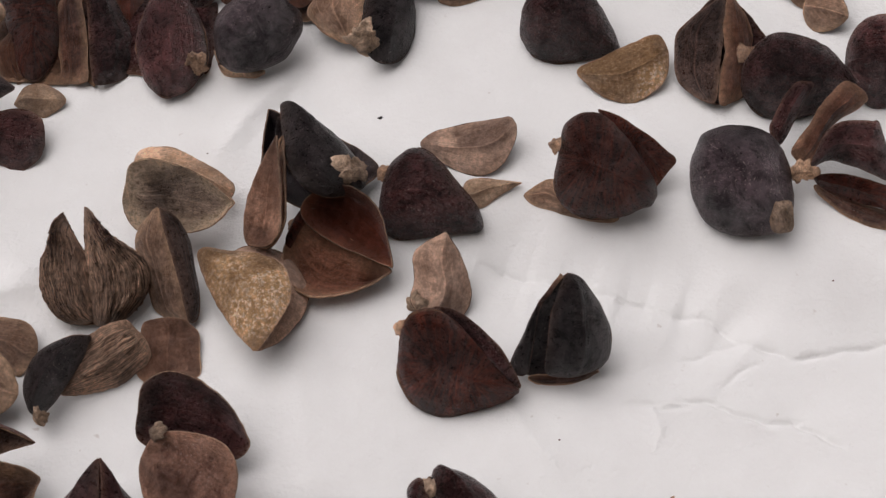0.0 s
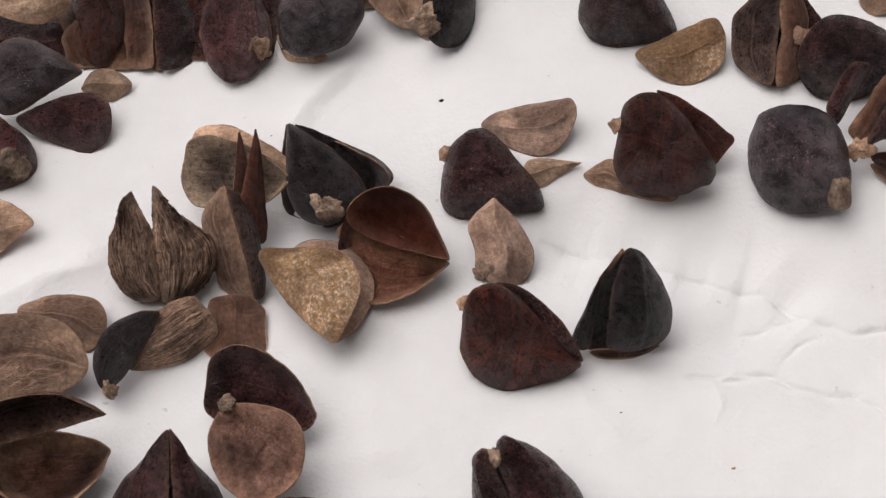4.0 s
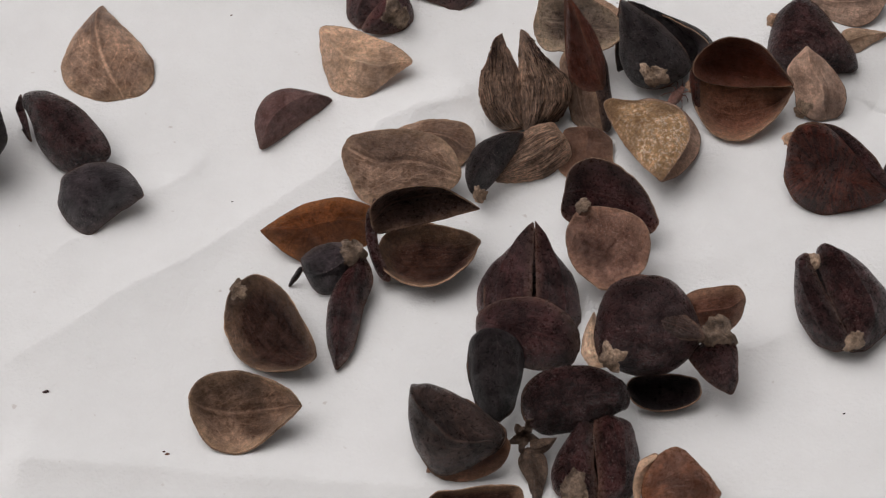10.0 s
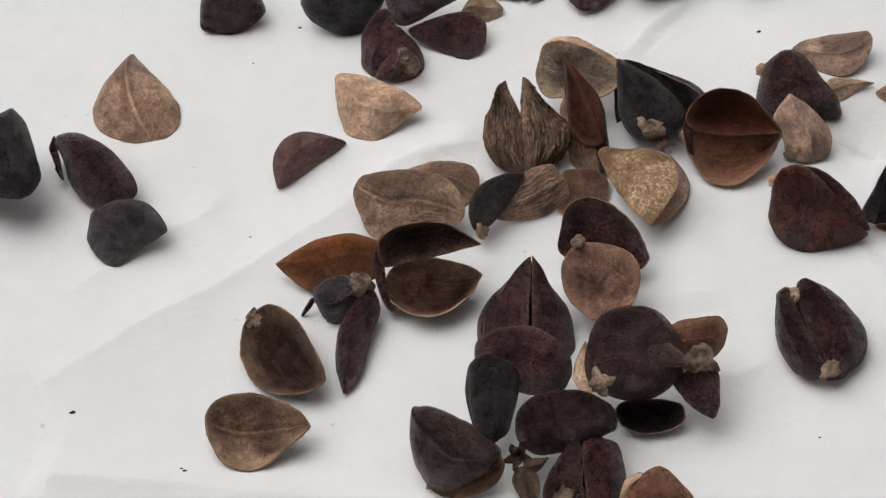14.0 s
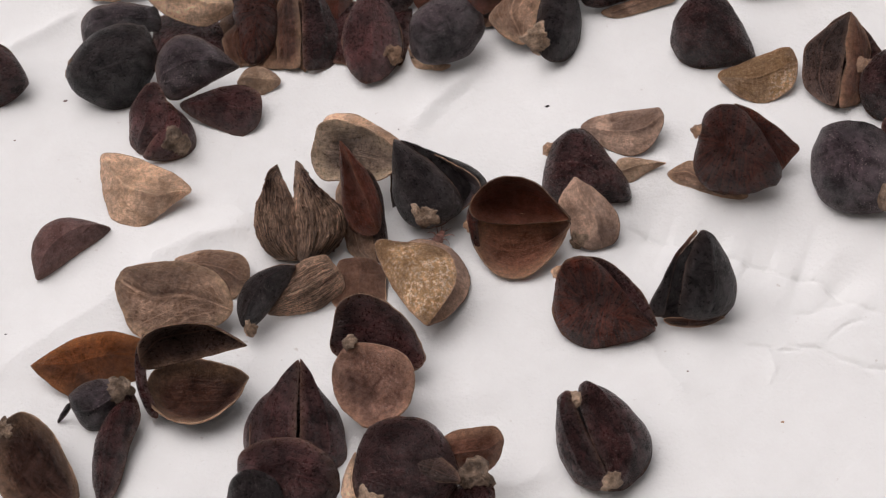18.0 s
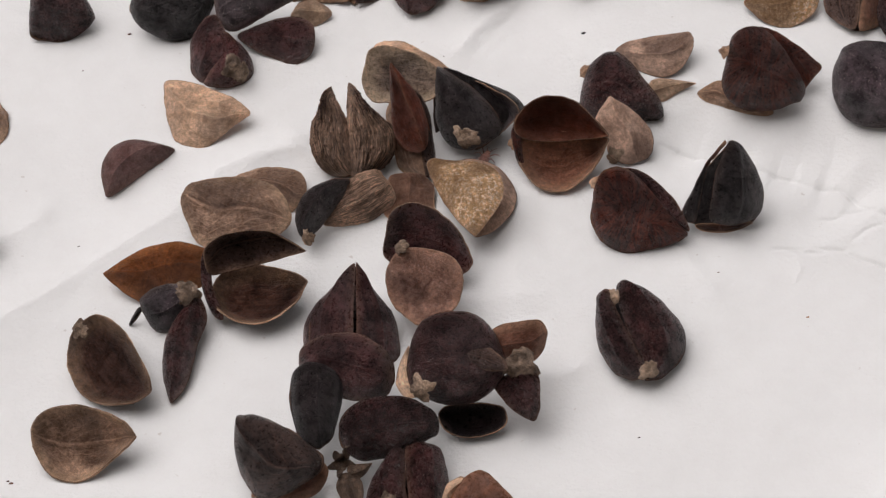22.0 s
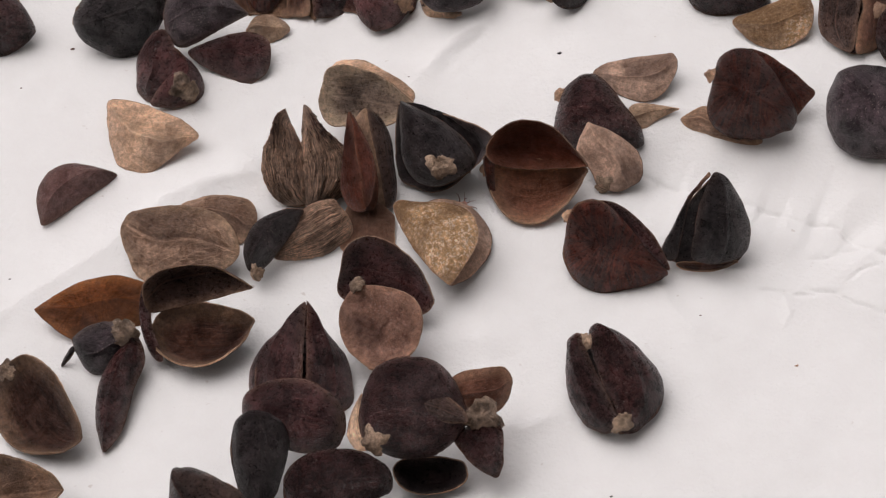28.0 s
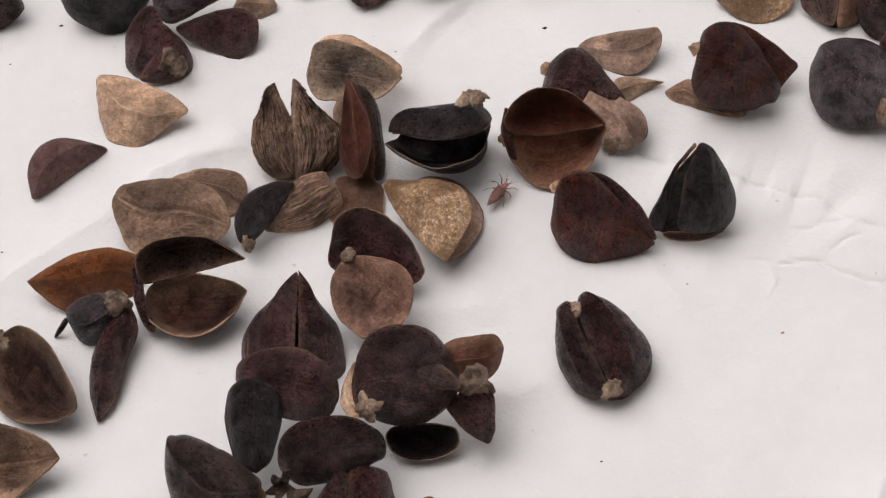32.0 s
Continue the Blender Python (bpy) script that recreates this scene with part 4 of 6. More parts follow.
husk("dark red domed seed husk valve with a worn rim",
     V((-6.7, -8.9, 2.4), (-1.0, -10.7, 2.4), 4.0, -5, sides=((-0.17, -0.35, -0.79, -1.35, -1.53, -1.71, -1.58, -1.26, -0.89), (1.02, 1.2, 1.68, 2.03, 2.24, 2.22, 1.88, 1.39, 0.77)), cup=1.0, out='plum', inn='redbrown', back=False, keel=0), rest=False)
husk("smooth black seed husk leaning on others",
     V((-5.5, -9.3, 3.0), (-5.7, -14.6, 1.4), 3.3, -8, sides=((-0.42, -1.23, -1.46, -1.62, -1.67, -1.58, -1.34, -1.11, -0.4), (0.2, 0.82, 1.34, 1.59, 1.43, 1.22, 0.93, 0.66, 0.12)), cup=1.2, out='black', keel=0.06), rest=False)
husk("dark plum seed husk lying on its side",
     V((-4.5, -14.0, 2.0), (1.4, -14.3, 2.4), 3.7, 0, sides=((-0.8, -1.15, -1.71, -1.82, -1.72, -1.46, -1.09, -0.82, -0.65), (0.56, 1.02, 1.49, 1.83, 1.89, 1.83, 1.44, 0.99, 0.56)), cup=1.1, out='plumblack', keel=0.05), rest=False)
husk("large dark seed husk with tan flaps and a calyx",
     V((-0.2, -11.4, 2.8), (5.7, -11.1, 3.0), 5.6, 0, sides=((-0.53, -0.73, -1.24, -1.64, -1.94, -1.95, -1.51, -1.04, -0.53), (0.53, 1.63, 2.81, 3.52, 3.66, 3.6, 3.23, 2.28, 1.03)), cup=1.5, out='plum', keel=0),
     V((2.4, -10.2, 4.4), (5.7, -12.3, 4.0), 1.7, 0, sides=((-0.28, -0.41, -0.7, -0.86, -0.86, -0.7, -0.47, -0.22, -0.07), (0.25, 0.34, 0.5, 0.64, 0.82, 0.81, 0.63, 0.42, 0.16)), cup=0.6, out='taupe', inn='rim', keel=0),
     V((-0.2, -12.2, 2.2), (0.1, -8.6, 2.6), 1.8, -15, sides=((-0.85, -0.81, -0.71, -0.55, -0.37, -0.23, -0.11, -0.01, 0.05), (0.3, 0.38, 0.6, 0.91, 0.82, 0.72, 0.52, 0.28, 0.14)), cup=0.3, out='tan', label='tan flap'),
     V((4.8, -9.4, 3.0), (8.3, -9.5, 3.6), 2.5, 0, sides=((-0.83, -0.97, -1.33, -1.5, -1.61, -1.59, -1.38, -0.9, -0.38), (0.66, 0.7, 0.79, 0.94, 0.9, 0.85, 0.8, 0.76, 0.42)), cup=0.5, out='brown', inn='brown', label='tan flap'),
     V((5.1, -11.8, 2.4), (6.9, -14.3, 1.4), 2.5, 0, sides=((-0.61, -0.6, -0.58, -0.56, -0.53, -0.51, -0.34, -0.17, -0.08), (1.28, 1.37, 1.58, 1.9, 1.94, 1.48, 1.06, 0.74, 0.26)), cup=0.5, out='plumblack', inn='brown'),
     C((6.6, -11.5, 3.3), (7.0, -11.5, 3.8), 1.1),
     C((0.5, -13.0, 4.0), (0.2, -13.3, 4.0), 0.68, mat='crust'), rest=False)
husk("black hollow seed husk valve with a pale rim",
     V((1.1, -13.5, 1.6), (5.4, -14.1, 1.6), 2.1, 172, sides=((-0.49, -0.62, -0.87, -0.91, -0.97, -0.95, -0.87, -0.8, -0.5), (-0.07, 0.17, 0.8, 1.03, 1.18, 1.1, 1.0, 0.65, 0.35)), cup=1.5, out='black', inn='black', keel=0))
husk("plum brown seed husk of two stacked valves",
     V((-5.9, -16.9, 2.0), (-10.2, -11.9, 2.2), 4.3, 0, sides=((-0.62, -1.21, -1.24, -1.19, -1.17, -0.97, -0.7, -0.39, 0.07), (-0.16, 0.52, 1.92, 3.06, 3.05, 2.67, 1.99, 1.17, 0.43)), cup=1.3, out='taupe', keel=0.22),
     V((-5.5, -16.7, 1.0), (-9.0, -14.7, 1.4), 3.5, 0, sides=((-0.82, -0.94, -1.1, -1.1, -1.08, -0.75, -0.43, -0.2, -0.06), (0.46, 0.66, 1.16, 1.6, 2.09, 2.33, 2.39, 2.22, 2.12)), cup=0.5, out='brown', inn='brown'))
husk("brown star shaped dry calyx",
     C((-4.5, -15.6, 1.4), (-4.2, -16.6, 3.0), 0.79, lobes=5, flat=0.6, whole=0.5, mat='dry', name='rosette', label='ring of dry lobes'),
     V((-4.4, -16.2, 1.2), (-4.2, -20.5, 0.4), 1.6, 0, sides=((-0.24, -0.35, -0.64, -0.57, -0.26, -0.18, -0.1, -0.04, -0.01), (0.09, 0.51, 0.87, 0.97, 0.82, 0.51, 0.29, 0.13, 0.04)), cup=0.3, out='dry', inn='dry', name='lobe'),
     V((-4.3, -16.2, 1.2), (-2.7, -16.1, 1.6), 1.1, 0, sides=((-0.22, -0.42, -0.75, -0.7, -0.63, -0.54, -0.3, -0.13, -0.02), (0.36, 0.35, 0.31, 0.26, 0.2, 0.15, 0.1, 0.06, 0.04)), cup=0.2, out='dry', inn='dry', name='lobe'), name='dry_calyx')
husk("black seed husk with a wavy pale slit",
     V((-1.2, -20.6, 1.4), (-0.8, -15.6, 2.8), 2.6, -22, sides=((-0.08, -0.11, -0.16, -0.22, -0.07, -0.06, -0.16, -0.07, 0.0), (0.22, 0.83, 1.9, 2.35, 2.33, 1.98, 1.31, 0.72, 0.28)), cup=0.8, out='plumblack'),
     V((-0.8, -20.7, 1.4), (-0.2, -15.6, 2.8), 2.8, 25, sides=((-0.16, -0.75, -1.71, -2.05, -2.22, -2.29, -2.04, -1.77, -1.38), (0.18, 0.18, 0.19, 0.2, 0.33, 0.5, 0.49, 0.47, 0.11)), cup=0.9, out='plumblack'),
     V((-1.2, -20.0, 0.6), (-0.6, -15.1, 2.0), 4.1, 180, sides=((-0.16, -0.53, -1.49, -1.95, -1.83, -1.63, -0.94, -0.43, -0.13), (0.24, 0.82, 2.0, 2.04, 2.08, 2.13, 1.42, 0.65, 0.19)), cup=0.3, out='plumblack', inn='plumblack'),
     C((-2.3, -20.2, 2.2), (-2.7, -20.3, 1.9), 0.87))
husk("smooth chestnut brown seed husk valve",
     V((1.4, -19.8, 1.0), (5.6, -20.2, 1.0), 4.5, 0, sides=((-1.51, -1.99, -1.94, -1.86, -1.69, -1.32, -0.98, -0.5, -0.19), (0.74, 1.15, 1.78, 2.23, 2.55, 2.03, 1.3, 0.63, 0.16)), cup=0.8, out='chestnut', inn='tan', keel=0, rough=0.04),
     V((1.3, -21.9, 0.6), (2.3, -18.1, 2.2), 1.4, -30, sides=((-0.04, 0.01, 0.16, 0.38, 0.53, 0.51, 0.33, 0.01, -0.32), (-0.02, 0.06, 0.29, 0.65, 0.9, 1.06, 0.94, 0.8, 0.24)), cup=0.3, out='tan', inn='tan', keel=0))
husk("olive grey hollow seed husk valve",
     V((-4.9, -19.7, 1.0), (-9.9, -18.9, 1.2), 2.7, 172, sides=((-0.19, -0.95, -1.23, -1.56, -1.6, -1.25, -0.75, -0.34, -0.1), (0.74, 1.05, 1.06, 1.04, 0.87, 0.66, 0.54, 0.47, 0.16)), cup=1.0, out='umber', inn='umber', keel=-0.05))

# the pair and the lone one on the bare paper
husk("dark brown seed husk with radiating streaks",
     V((12.0, 0.6, 1.9), (18.0, -1.4, 1.3), 5.2, -3, sides=((-0.11, -0.62, -1.4, -1.82, -1.89, -1.54, -1.04, -0.59, -0.18), (2.81, 2.98, 3.34, 3.34, 2.69, 1.93, 1.15, 0.54, 0.16)), cup=1.2, out='redbrown', keel=0.05),
     V((14.3, 3.6, 2.6), (18.0, -1.6, 1.8), 1.1, 25, sides=((-0.09, -0.1, -0.12, -0.08, -0.04, -0.07, -0.09, -0.1, -0.1), (0.15, 0.3, 0.69, 0.88, 1.01, 0.91, 0.68, 0.43, 0.18)), cup=0.5, out='plumblack', keel=0),
     C((12.7, 2.5, 2.8), (12.5, 2.6, 2.9), 0.52, mat='rim'))
husk("black seed husk split by an open slit",
     V((18.2, -0.3, 0.8), (20.9, 2.9, 4.8), 1.1, -15, sides=((0.05, -0.25, -0.1, 0.13, 0.32, 0.45, 0.35, 0.19, 0.02), (0.5, 0.84, 0.85, 0.85, 0.79, 0.65, 0.43, 0.19, 0.02)), cup=0.4, out='black', keel=0, ragged=0.015),
     V((20.8, -0.7, 0.8), (21.1, 2.9, 4.8), 3.6, 12, sides=((-0.05, -1.32, -1.82, -2.03, -1.97, -1.66, -1.23, -0.84, -0.46), (0.4, 1.53, 1.62, 1.45, 1.26, 1.08, 0.72, 0.38, 0.14)), cup=0.8, out='black', keel=0.2, ragged=0.015),
     V((19.8, 0.0, -0.2), (21.2, 3.8, 3.6), 4.6, 178, sides=((-0.95, -2.09, -2.05, -1.87, -1.65, -1.32, -0.77, -0.35, -0.1), (0.71, 1.24, 2.28, 2.39, 2.52, 1.98, 1.41, 0.79, 0.24)), cup=0.6, out='black', inn='black'),
     V((18.3, 0.1, 0.4), (22.1, -0.4, 0.4), 0.7, 0, sides=((-0.06, -0.16, -0.38, -0.47, -0.55, -0.48, -0.4, -0.14, 0.01), (0.04, 0.04, 0.05, 0.06, 0.07, 0.08, 0.09, 0.09, 0.1)), cup=0.2, out='umber', inn='rim'))
husk("dark round seed husk with a slit and a torn tip",
     V((13.1, -12.1, 1.2), (12.1, -6.1, 2.8), 2.4, -18, sides=((-0.96, -0.93, -0.86, -0.74, -0.55, -0.39, -0.31, -0.26, -0.24), (0.23, 0.44, 0.98, 1.3, 1.44, 1.34, 1.02, 0.72, 0.54)), cup=0.9, out='plumblack', ragged=0.04),
     V((14.1, -12.2, 1.2), (13.3, -5.6, 2.8), 3.6, 14, sides=((-0.65, -1.18, -2.07, -2.72, -2.86, -2.43, -1.73, -0.99, -0.18), (0.61, 0.4, 0.05, 0.29, 0.54, 0.65, 0.76, 0.65, 0.38)), cup=1.1, out='plumblack', ragged=0.03),
     V((13.4, -11.5, 0.5), (12.7, -5.5, 2.0), 4.5, 180, sides=((0.59, -0.49, -0.93, -1.47, -1.49, -1.52, -1.24, -1.01, 0), (1.44, 1.67, 2.29, 2.99, 2.87, 2.76, 2.0, 1.37, 0)), cup=0.4, out='plumblack', inn='black'),
     C((12.6, -6.8, 2.9), (12.5, -6.7, 3.2), 0.55),
     C((14.0, -12.3, 2.4), (14.2, -12.6, 2.2), 0.64, mat='crust'))

# behind: right group
husk("glossy plum black seed husk with a pale base",
     V((12.5, 10.2, 1.8), (17.9, 8.6, 1.6), 5.1, -5, sides=((-0.49, -0.85, -1.09, -1.13, -0.81, -0.56, -0.46, -0.35, -0.19), (2.17, 2.81, 3.48, 4.01, 3.71, 2.79, 1.92, 1.3, 0.59)), cup=1.5, out='plumblack', keel=0),
     C((13.3, 12.1, 3.0), (13.1, 12.1, 3.3), 0.49, mat='rim'))
husk("tan leaf-like seed husk valve with a fine midrib",
     V((15.3, 15.2, 0.6), (20.6, 15.2, 1.4), 3.1, -15, sides=((0.12, -0.12, -0.73, -1.51, -2.12, -2.33, -1.95, -1.22, -0.61), (0.41, 0.51, 0.76, 0.77, 0.76, 0.7, 0.63, 0.54, 0.48)), cup=0.4, out='fawn', keel=0.12))
husk("pale tan pointed seed husk valve",
     V((17.2, 11.8, 0.4), (20.4, 11.9, 0.7), 1.8, -15, sides=((-0.33, -0.55, -0.93, -0.86, -0.59, -0.37, -0.21, -0.1, -0.03), (0.69, 0.74, 0.88, 0.79, 0.6, 0.41, 0.24, 0.11, 0.03)), cup=0.3, out='tan'))
husk("large dark red brown seed husk gaping along one side",
     V((21.9, 10.6, 2.4), (27.0, 8.6, 2.2), 5.7, -3, sides=((-0.48, -1.0, -1.4, -1.85, -1.88, -1.7, -1.28, -0.87, -0.58), (2.89, 3.21, 3.61, 3.82, 3.44, 2.71, 1.81, 1.02, 0.42)), cup=1.4, out='redbrown', keel=0.05),
     V((24.8, 14.0, 3.4), (28.3, 10.2, 2.6), 2.1, 20, sides=((-0.15, -0.17, -0.23, -0.35, -0.68, -1.0, -1.37, -1.67, -1.71), (-0.03, 0.03, 0.16, 0.37, 0.34, 0.3, 0.24, 0.19, 0.16)), cup=0.5, out='redbrown', inn='umber', keel=-0.1),
     V((25.0, 8.5, 0.6), (20.3, 10.9, 0.8), 1.8, 0, sides=((-0.28, -0.25, -0.19, -0.34, -0.64, -1.01, -1.31, -0.77, -0.26), (0.1, 0.19, 0.35, 0.48, 0.5, 0.52, 0.42, 0.35, 0.14)), cup=0.4, out='olive'),
     C((22.2, 11.8, 3.6), (21.9, 11.9, 3.8), 0.43, mat='rim'))
husk("round dusty grey plum seed husk",
     V((33.2, 5.7, 1.6), (29.9, 11.5, 2.8), 5.7, 0, sides=((0.39, -0.66, -1.22, -1.96, -2.53, -2.73, -2.33, -1.58, -0.62), (0.48, 0.96, 1.95, 2.68, 2.99, 2.77, 2.12, 1.3, 0.39)), cup=1.7, out='slate', keel=0),
     V((33.3, 5.0, 2.0), (32.6, 6.1, 3.6), 1.8, 10, sides=((-0.05, -0.08, -0.16, -0.28, -0.43, -0.59, -0.73, -0.25, 0.08), (0.08, 0.23, 0.62, 1.09, 1.06, 0.99, 0.65, 0.39, 0.24)), cup=0.3, out='crust', inn='crust', keel=0, name='scale', label='dull tan scale at the base'))
husk("dark seed husk torn into many flaps",
     V((35.0, 8.6, 2.0), (39.2, 8.6, 2.4), 3.7, 0, sides=((0.11, 0.17, 0.32, 0.4, 0.01, -0.42, -0.9, -1.26, -1.47), (0.25, 0.49, 1.12, 1.78, 2.23, 2.18, 2.08, 1.79, 1.63)), cup=0.9, out='plum'),
     V((33.9, 10.8, 1.6), (36.3, 13.4, 3.4), 1.2, 0, sides=((-0.08, -0.08, -0.08, -0.09, -0.12, -0.14, -0.16, -0.18, -0.19), (0.08, 0.34, 0.93, 0.95, 0.96, 0.98, 0.88, 0.71, 0.21)), cup=0.4, out='plum', inn='brown'),
     V((34.8, 9.2, 1.8), (38.9, 12.3, 3.2), 1.9, 10, sides=((-0.47, -0.47, -0.3, -0.03, 0.21, 0.18, -0.18, -0.28, -0.34), (1.13, 1.13, 1.15, 1.17, 1.29, 1.45, 1.43, 1.37, 0.93)), cup=0.4, out='brown', inn='plum'),
     V((35.0, 8.4, 1.6), (38.9, 6.2, 1.8), 1.4, 5, sides=((0.08, -0.01, -0.26, -0.49, -0.55, -0.59, -0.61, -0.62, -0.63), (0.25, 0.3, 0.44, 0.65, 0.73, 0.68, 0.63, 0.59, 0.56)), cup=0.4, out='redbrown', inn='rust'),
     V((35.1, 8.4, 1.2), (38.8, 5.4, 0.8), 1.2, 0, sides=((-0.03, -0.14, -0.39, -0.54, -0.74, -0.74, -0.72, -0.54, -0.44), (0.1, 0.12, 0.16, 0.22, 0.25, 0.27, 0.34, 0.39, 0.42)), cup=0.3, out='umber', inn='brown'),
     C((34.5, 8.4, 2.4), (34.0, 8.2, 2.6), 0.73, mat='rim'))

# behind: top right group
husk("dark plum seed husk with a calyx",
     V((33.0, 15.6, 1.7), (39.1, 14.4, 1.4), 4.8, 0, sides=((-0.91, -1.18, -1.88, -2.05, -2.1, -1.71, -1.33, -0.69, -0.25), (0.98, 1.4, 2.12, 2.68, 2.62, 2.31, 1.82, 0.95, 0.38)), cup=1.4, out='plumblack', keel=0.05),
     C((33.6, 16.5, 2.6), (33.2, 16.4, 2.9), 0.72, mat='rim'))
husk("brown seed husk with a sharp keel",
     V((31.5, 15.0, 0.6), (33.2, 20.2, 3.8), 2.8, -30, sides=((0.0, 0.0, 0.0, 0.0, -0.0, -0.01, -0.01, -0.0, -0.0), (0.32, 1.08, 2.03, 2.62, 2.69, 2.76, 1.71, 0.75, 0.22)), cup=0.4, out='taupe', keel=0),
     V((31.7, 14.9, 0.6), (33.2, 20.2, 3.8), 2.1, 30, sides=((-0.14, -0.7, -1.55, -1.75, -1.96, -1.98, -1.55, -0.91, -0.27), (0.15, 0.14, 0.12, 0.08, 0.06, 0.04, 0.02, 0.01, 0.0)), cup=0.4, out='brown', keel=0, rough=0.15),
     V((31.6, 15.5, 0.0), (33.2, 20.7, 3.2), 4.4, 180, sides=((-0.14, -0.7, -1.5, -1.7, -1.8, -1.8, -1.4, -0.8, -0.2), (0.3, 1.0, 1.9, 2.4, 2.5, 2.5, 1.6, 0.7, 0.2)), cup=0.5, out='plumblack', inn='plumblack', keel=0))
husk("golden tan seed husk valve",
     V((24.5, 18.9, 0.5), (29.7, 19.1, 0.9), 3.5, -19, sides=((-0.33, -0.63, -1.41, -2.06, -2.47, -2.47, -2.08, -1.49, -0.77), (0.18, 0.21, 0.3, 0.46, 0.68, 0.85, 0.97, 1.05, 0.79)), cup=0.5, out='gold', inn='gold'))
husk("dark plum pointed seed husk",
     V((21.8, 21.2, 1.6), (27.2, 19.3, 1.2), 5.2, 0, sides=((-0.08, -0.33, -0.96, -1.2, -1.23, -0.91, -0.58, -0.27, -0.09), (2.0, 2.37, 3.26, 3.93, 3.76, 3.05, 2.07, 1.15, 0.45)), cup=1.4, out='plumblack', keel=0.05))
husk("two coloured seed husk, grey tan and black",
     V((13.1, 23.0, 0.8), (14.8, 29.5, 2.2), 3.7, -20, sides=((0.25, 0.08, -0.25, -0.3, -0.37, -0.4, -0.43, -0.46, -0.47), (0.8, 1.23, 2.17, 3.19, 2.99, 1.61, 0.5, -0.08, -0.3)), cup=0.8, out='olive'),
     V((14.5, 21.2, 0.8), (15.4, 29.6, 2.0), 3.2, 15, sides=((-0.41, -0.84, -1.31, -1.68, -1.8, -1.53, -1.25, -1.02, -0.47), (0.7, 1.09, 1.41, 1.39, 1.19, 0.91, 0.67, 0.49, 0.39)), cup=1.2, out='black'),
     C((13.3, 21.9, 2.4), (13.1, 21.6, 2.2), 0.97))
husk("tan rimmed dark seed husk at the back",
     V((16.6, 26.3, 1.6), (23.3, 28.5, 1.6), 4.8, 0, sides=((-0.85, -0.99, -1.24, -1.32, -1.41, -0.96, -0.55, 0.69, 0), (2.02, 2.43, 3.32, 3.34, 3.37, 3.28, 2.35, 1.65, 0)), cup=1.2, out='plumblack'),
     V((17.8, 25.6, 0.6), (23.1, 26.7, 1.0), 1.2, -15, sides=((-0.14, -0.32, -0.79, -0.92, -0.94, -0.92, -0.91, -0.9, -0.37), (0.04, 0.04, 0.06, 0.08, 0.15, 0.22, 0.26, 0.29, 0.3)), cup=0.3, out='olive', inn='tan'))
husk("plum seed husk at the back",
     V((38.7, 15.9, 1.5), (43.2, 15.0, 1.5), 5.2, 0, cup=1.4, out='plum'))
husk("grey tan seed husk valve at the back",
     V((37.9, 21.0, 0.6), (40.0, 19.4, 1.0), 2.5, 0, cup=0.4, out='olive'))
husk("dark seed husk at the back edge",
     V((26.4, 27.4, 1.2), (30.6, 27.5, 1.2), 4.1, 0, cup=1.2, out='plum'))
husk("tan seed husk valve at the back edge",
     V((30.4, 27.4, 0.6), (34.9, 26.4, 0.8), 3.4, 0, cup=0.4, out='tan'))

# behind: top left heap
husk("dark seed husk lying apart",
     V((-24.4, 24.7, 1.5), (-19.8, 24.2, 1.0), 4.5, 0, sides=((-1.07, -1.57, -1.62, -1.68, -1.77, -1.55, -1.12, -0.58, -0.15), (1.97, 2.07, 2.32, 2.71, 2.63, 2.49, 1.73, 0.95, 0.38)), cup=1.1, out='plumblack'))
husk("glossy black seed husk with a pale calyx",
     V((-17.2, 23.4, 1.8), (-11.2, 25.0, 1.8), 5.6, 0, sides=((-0.69, -1.03, -1.78, -2.46, -2.88, -2.85, -2.06, -1.24, -0.41), (0.75, 0.94, 1.42, 2.05, 2.54, 2.69, 2.62, 2.17, 1.78)), cup=1.5, out='black', keel=0.05),
     C((-16.5, 23.3, 2.4), (-16.9, 23.1, 2.4), 0.86))
husk("slate grey smooth seed husk valve",
     V((-11.2, 22.2, 1.8), (-5.7, 22.5, 2.2), 4.1, 0, sides=((-0.36, -0.93, -1.33, -1.27, -0.92, -0.66, -0.41, -0.19, -0.07), (1.11, 1.68, 2.32, 2.75, 2.78, 2.24, 1.52, 0.66, 0.22)), cup=1.0, out='slate'), rest=False)
husk("plum seed husk valve lying on the paper",
     V((-10.1, 21.0, 0.8), (-4.7, 19.6, 0.7), 3.5, -11, sides=((-0.04, -0.15, -0.44, -0.79, -1.16, -1.45, -1.65, -1.17, -0.7), (0.29, 0.4, 0.67, 1.06, 1.5, 1.86, 1.87, 1.56, 1.06)), cup=0.5, out='plum', inn='rust'))
husk("small tan seed husk valve",
     V((-3.3, 22.4, 0.5), (-6.3, 22.8, 0.6), 2.1, 15, sides=((-0.24, -0.41, -0.64, -0.9, -1.21, -1.15, -1.09, -0.58, -0.17), (0.05, 0.13, 0.34, 0.66, 0.92, 0.75, 0.59, 0.27, 0.08)), cup=0.3, out='tan'))
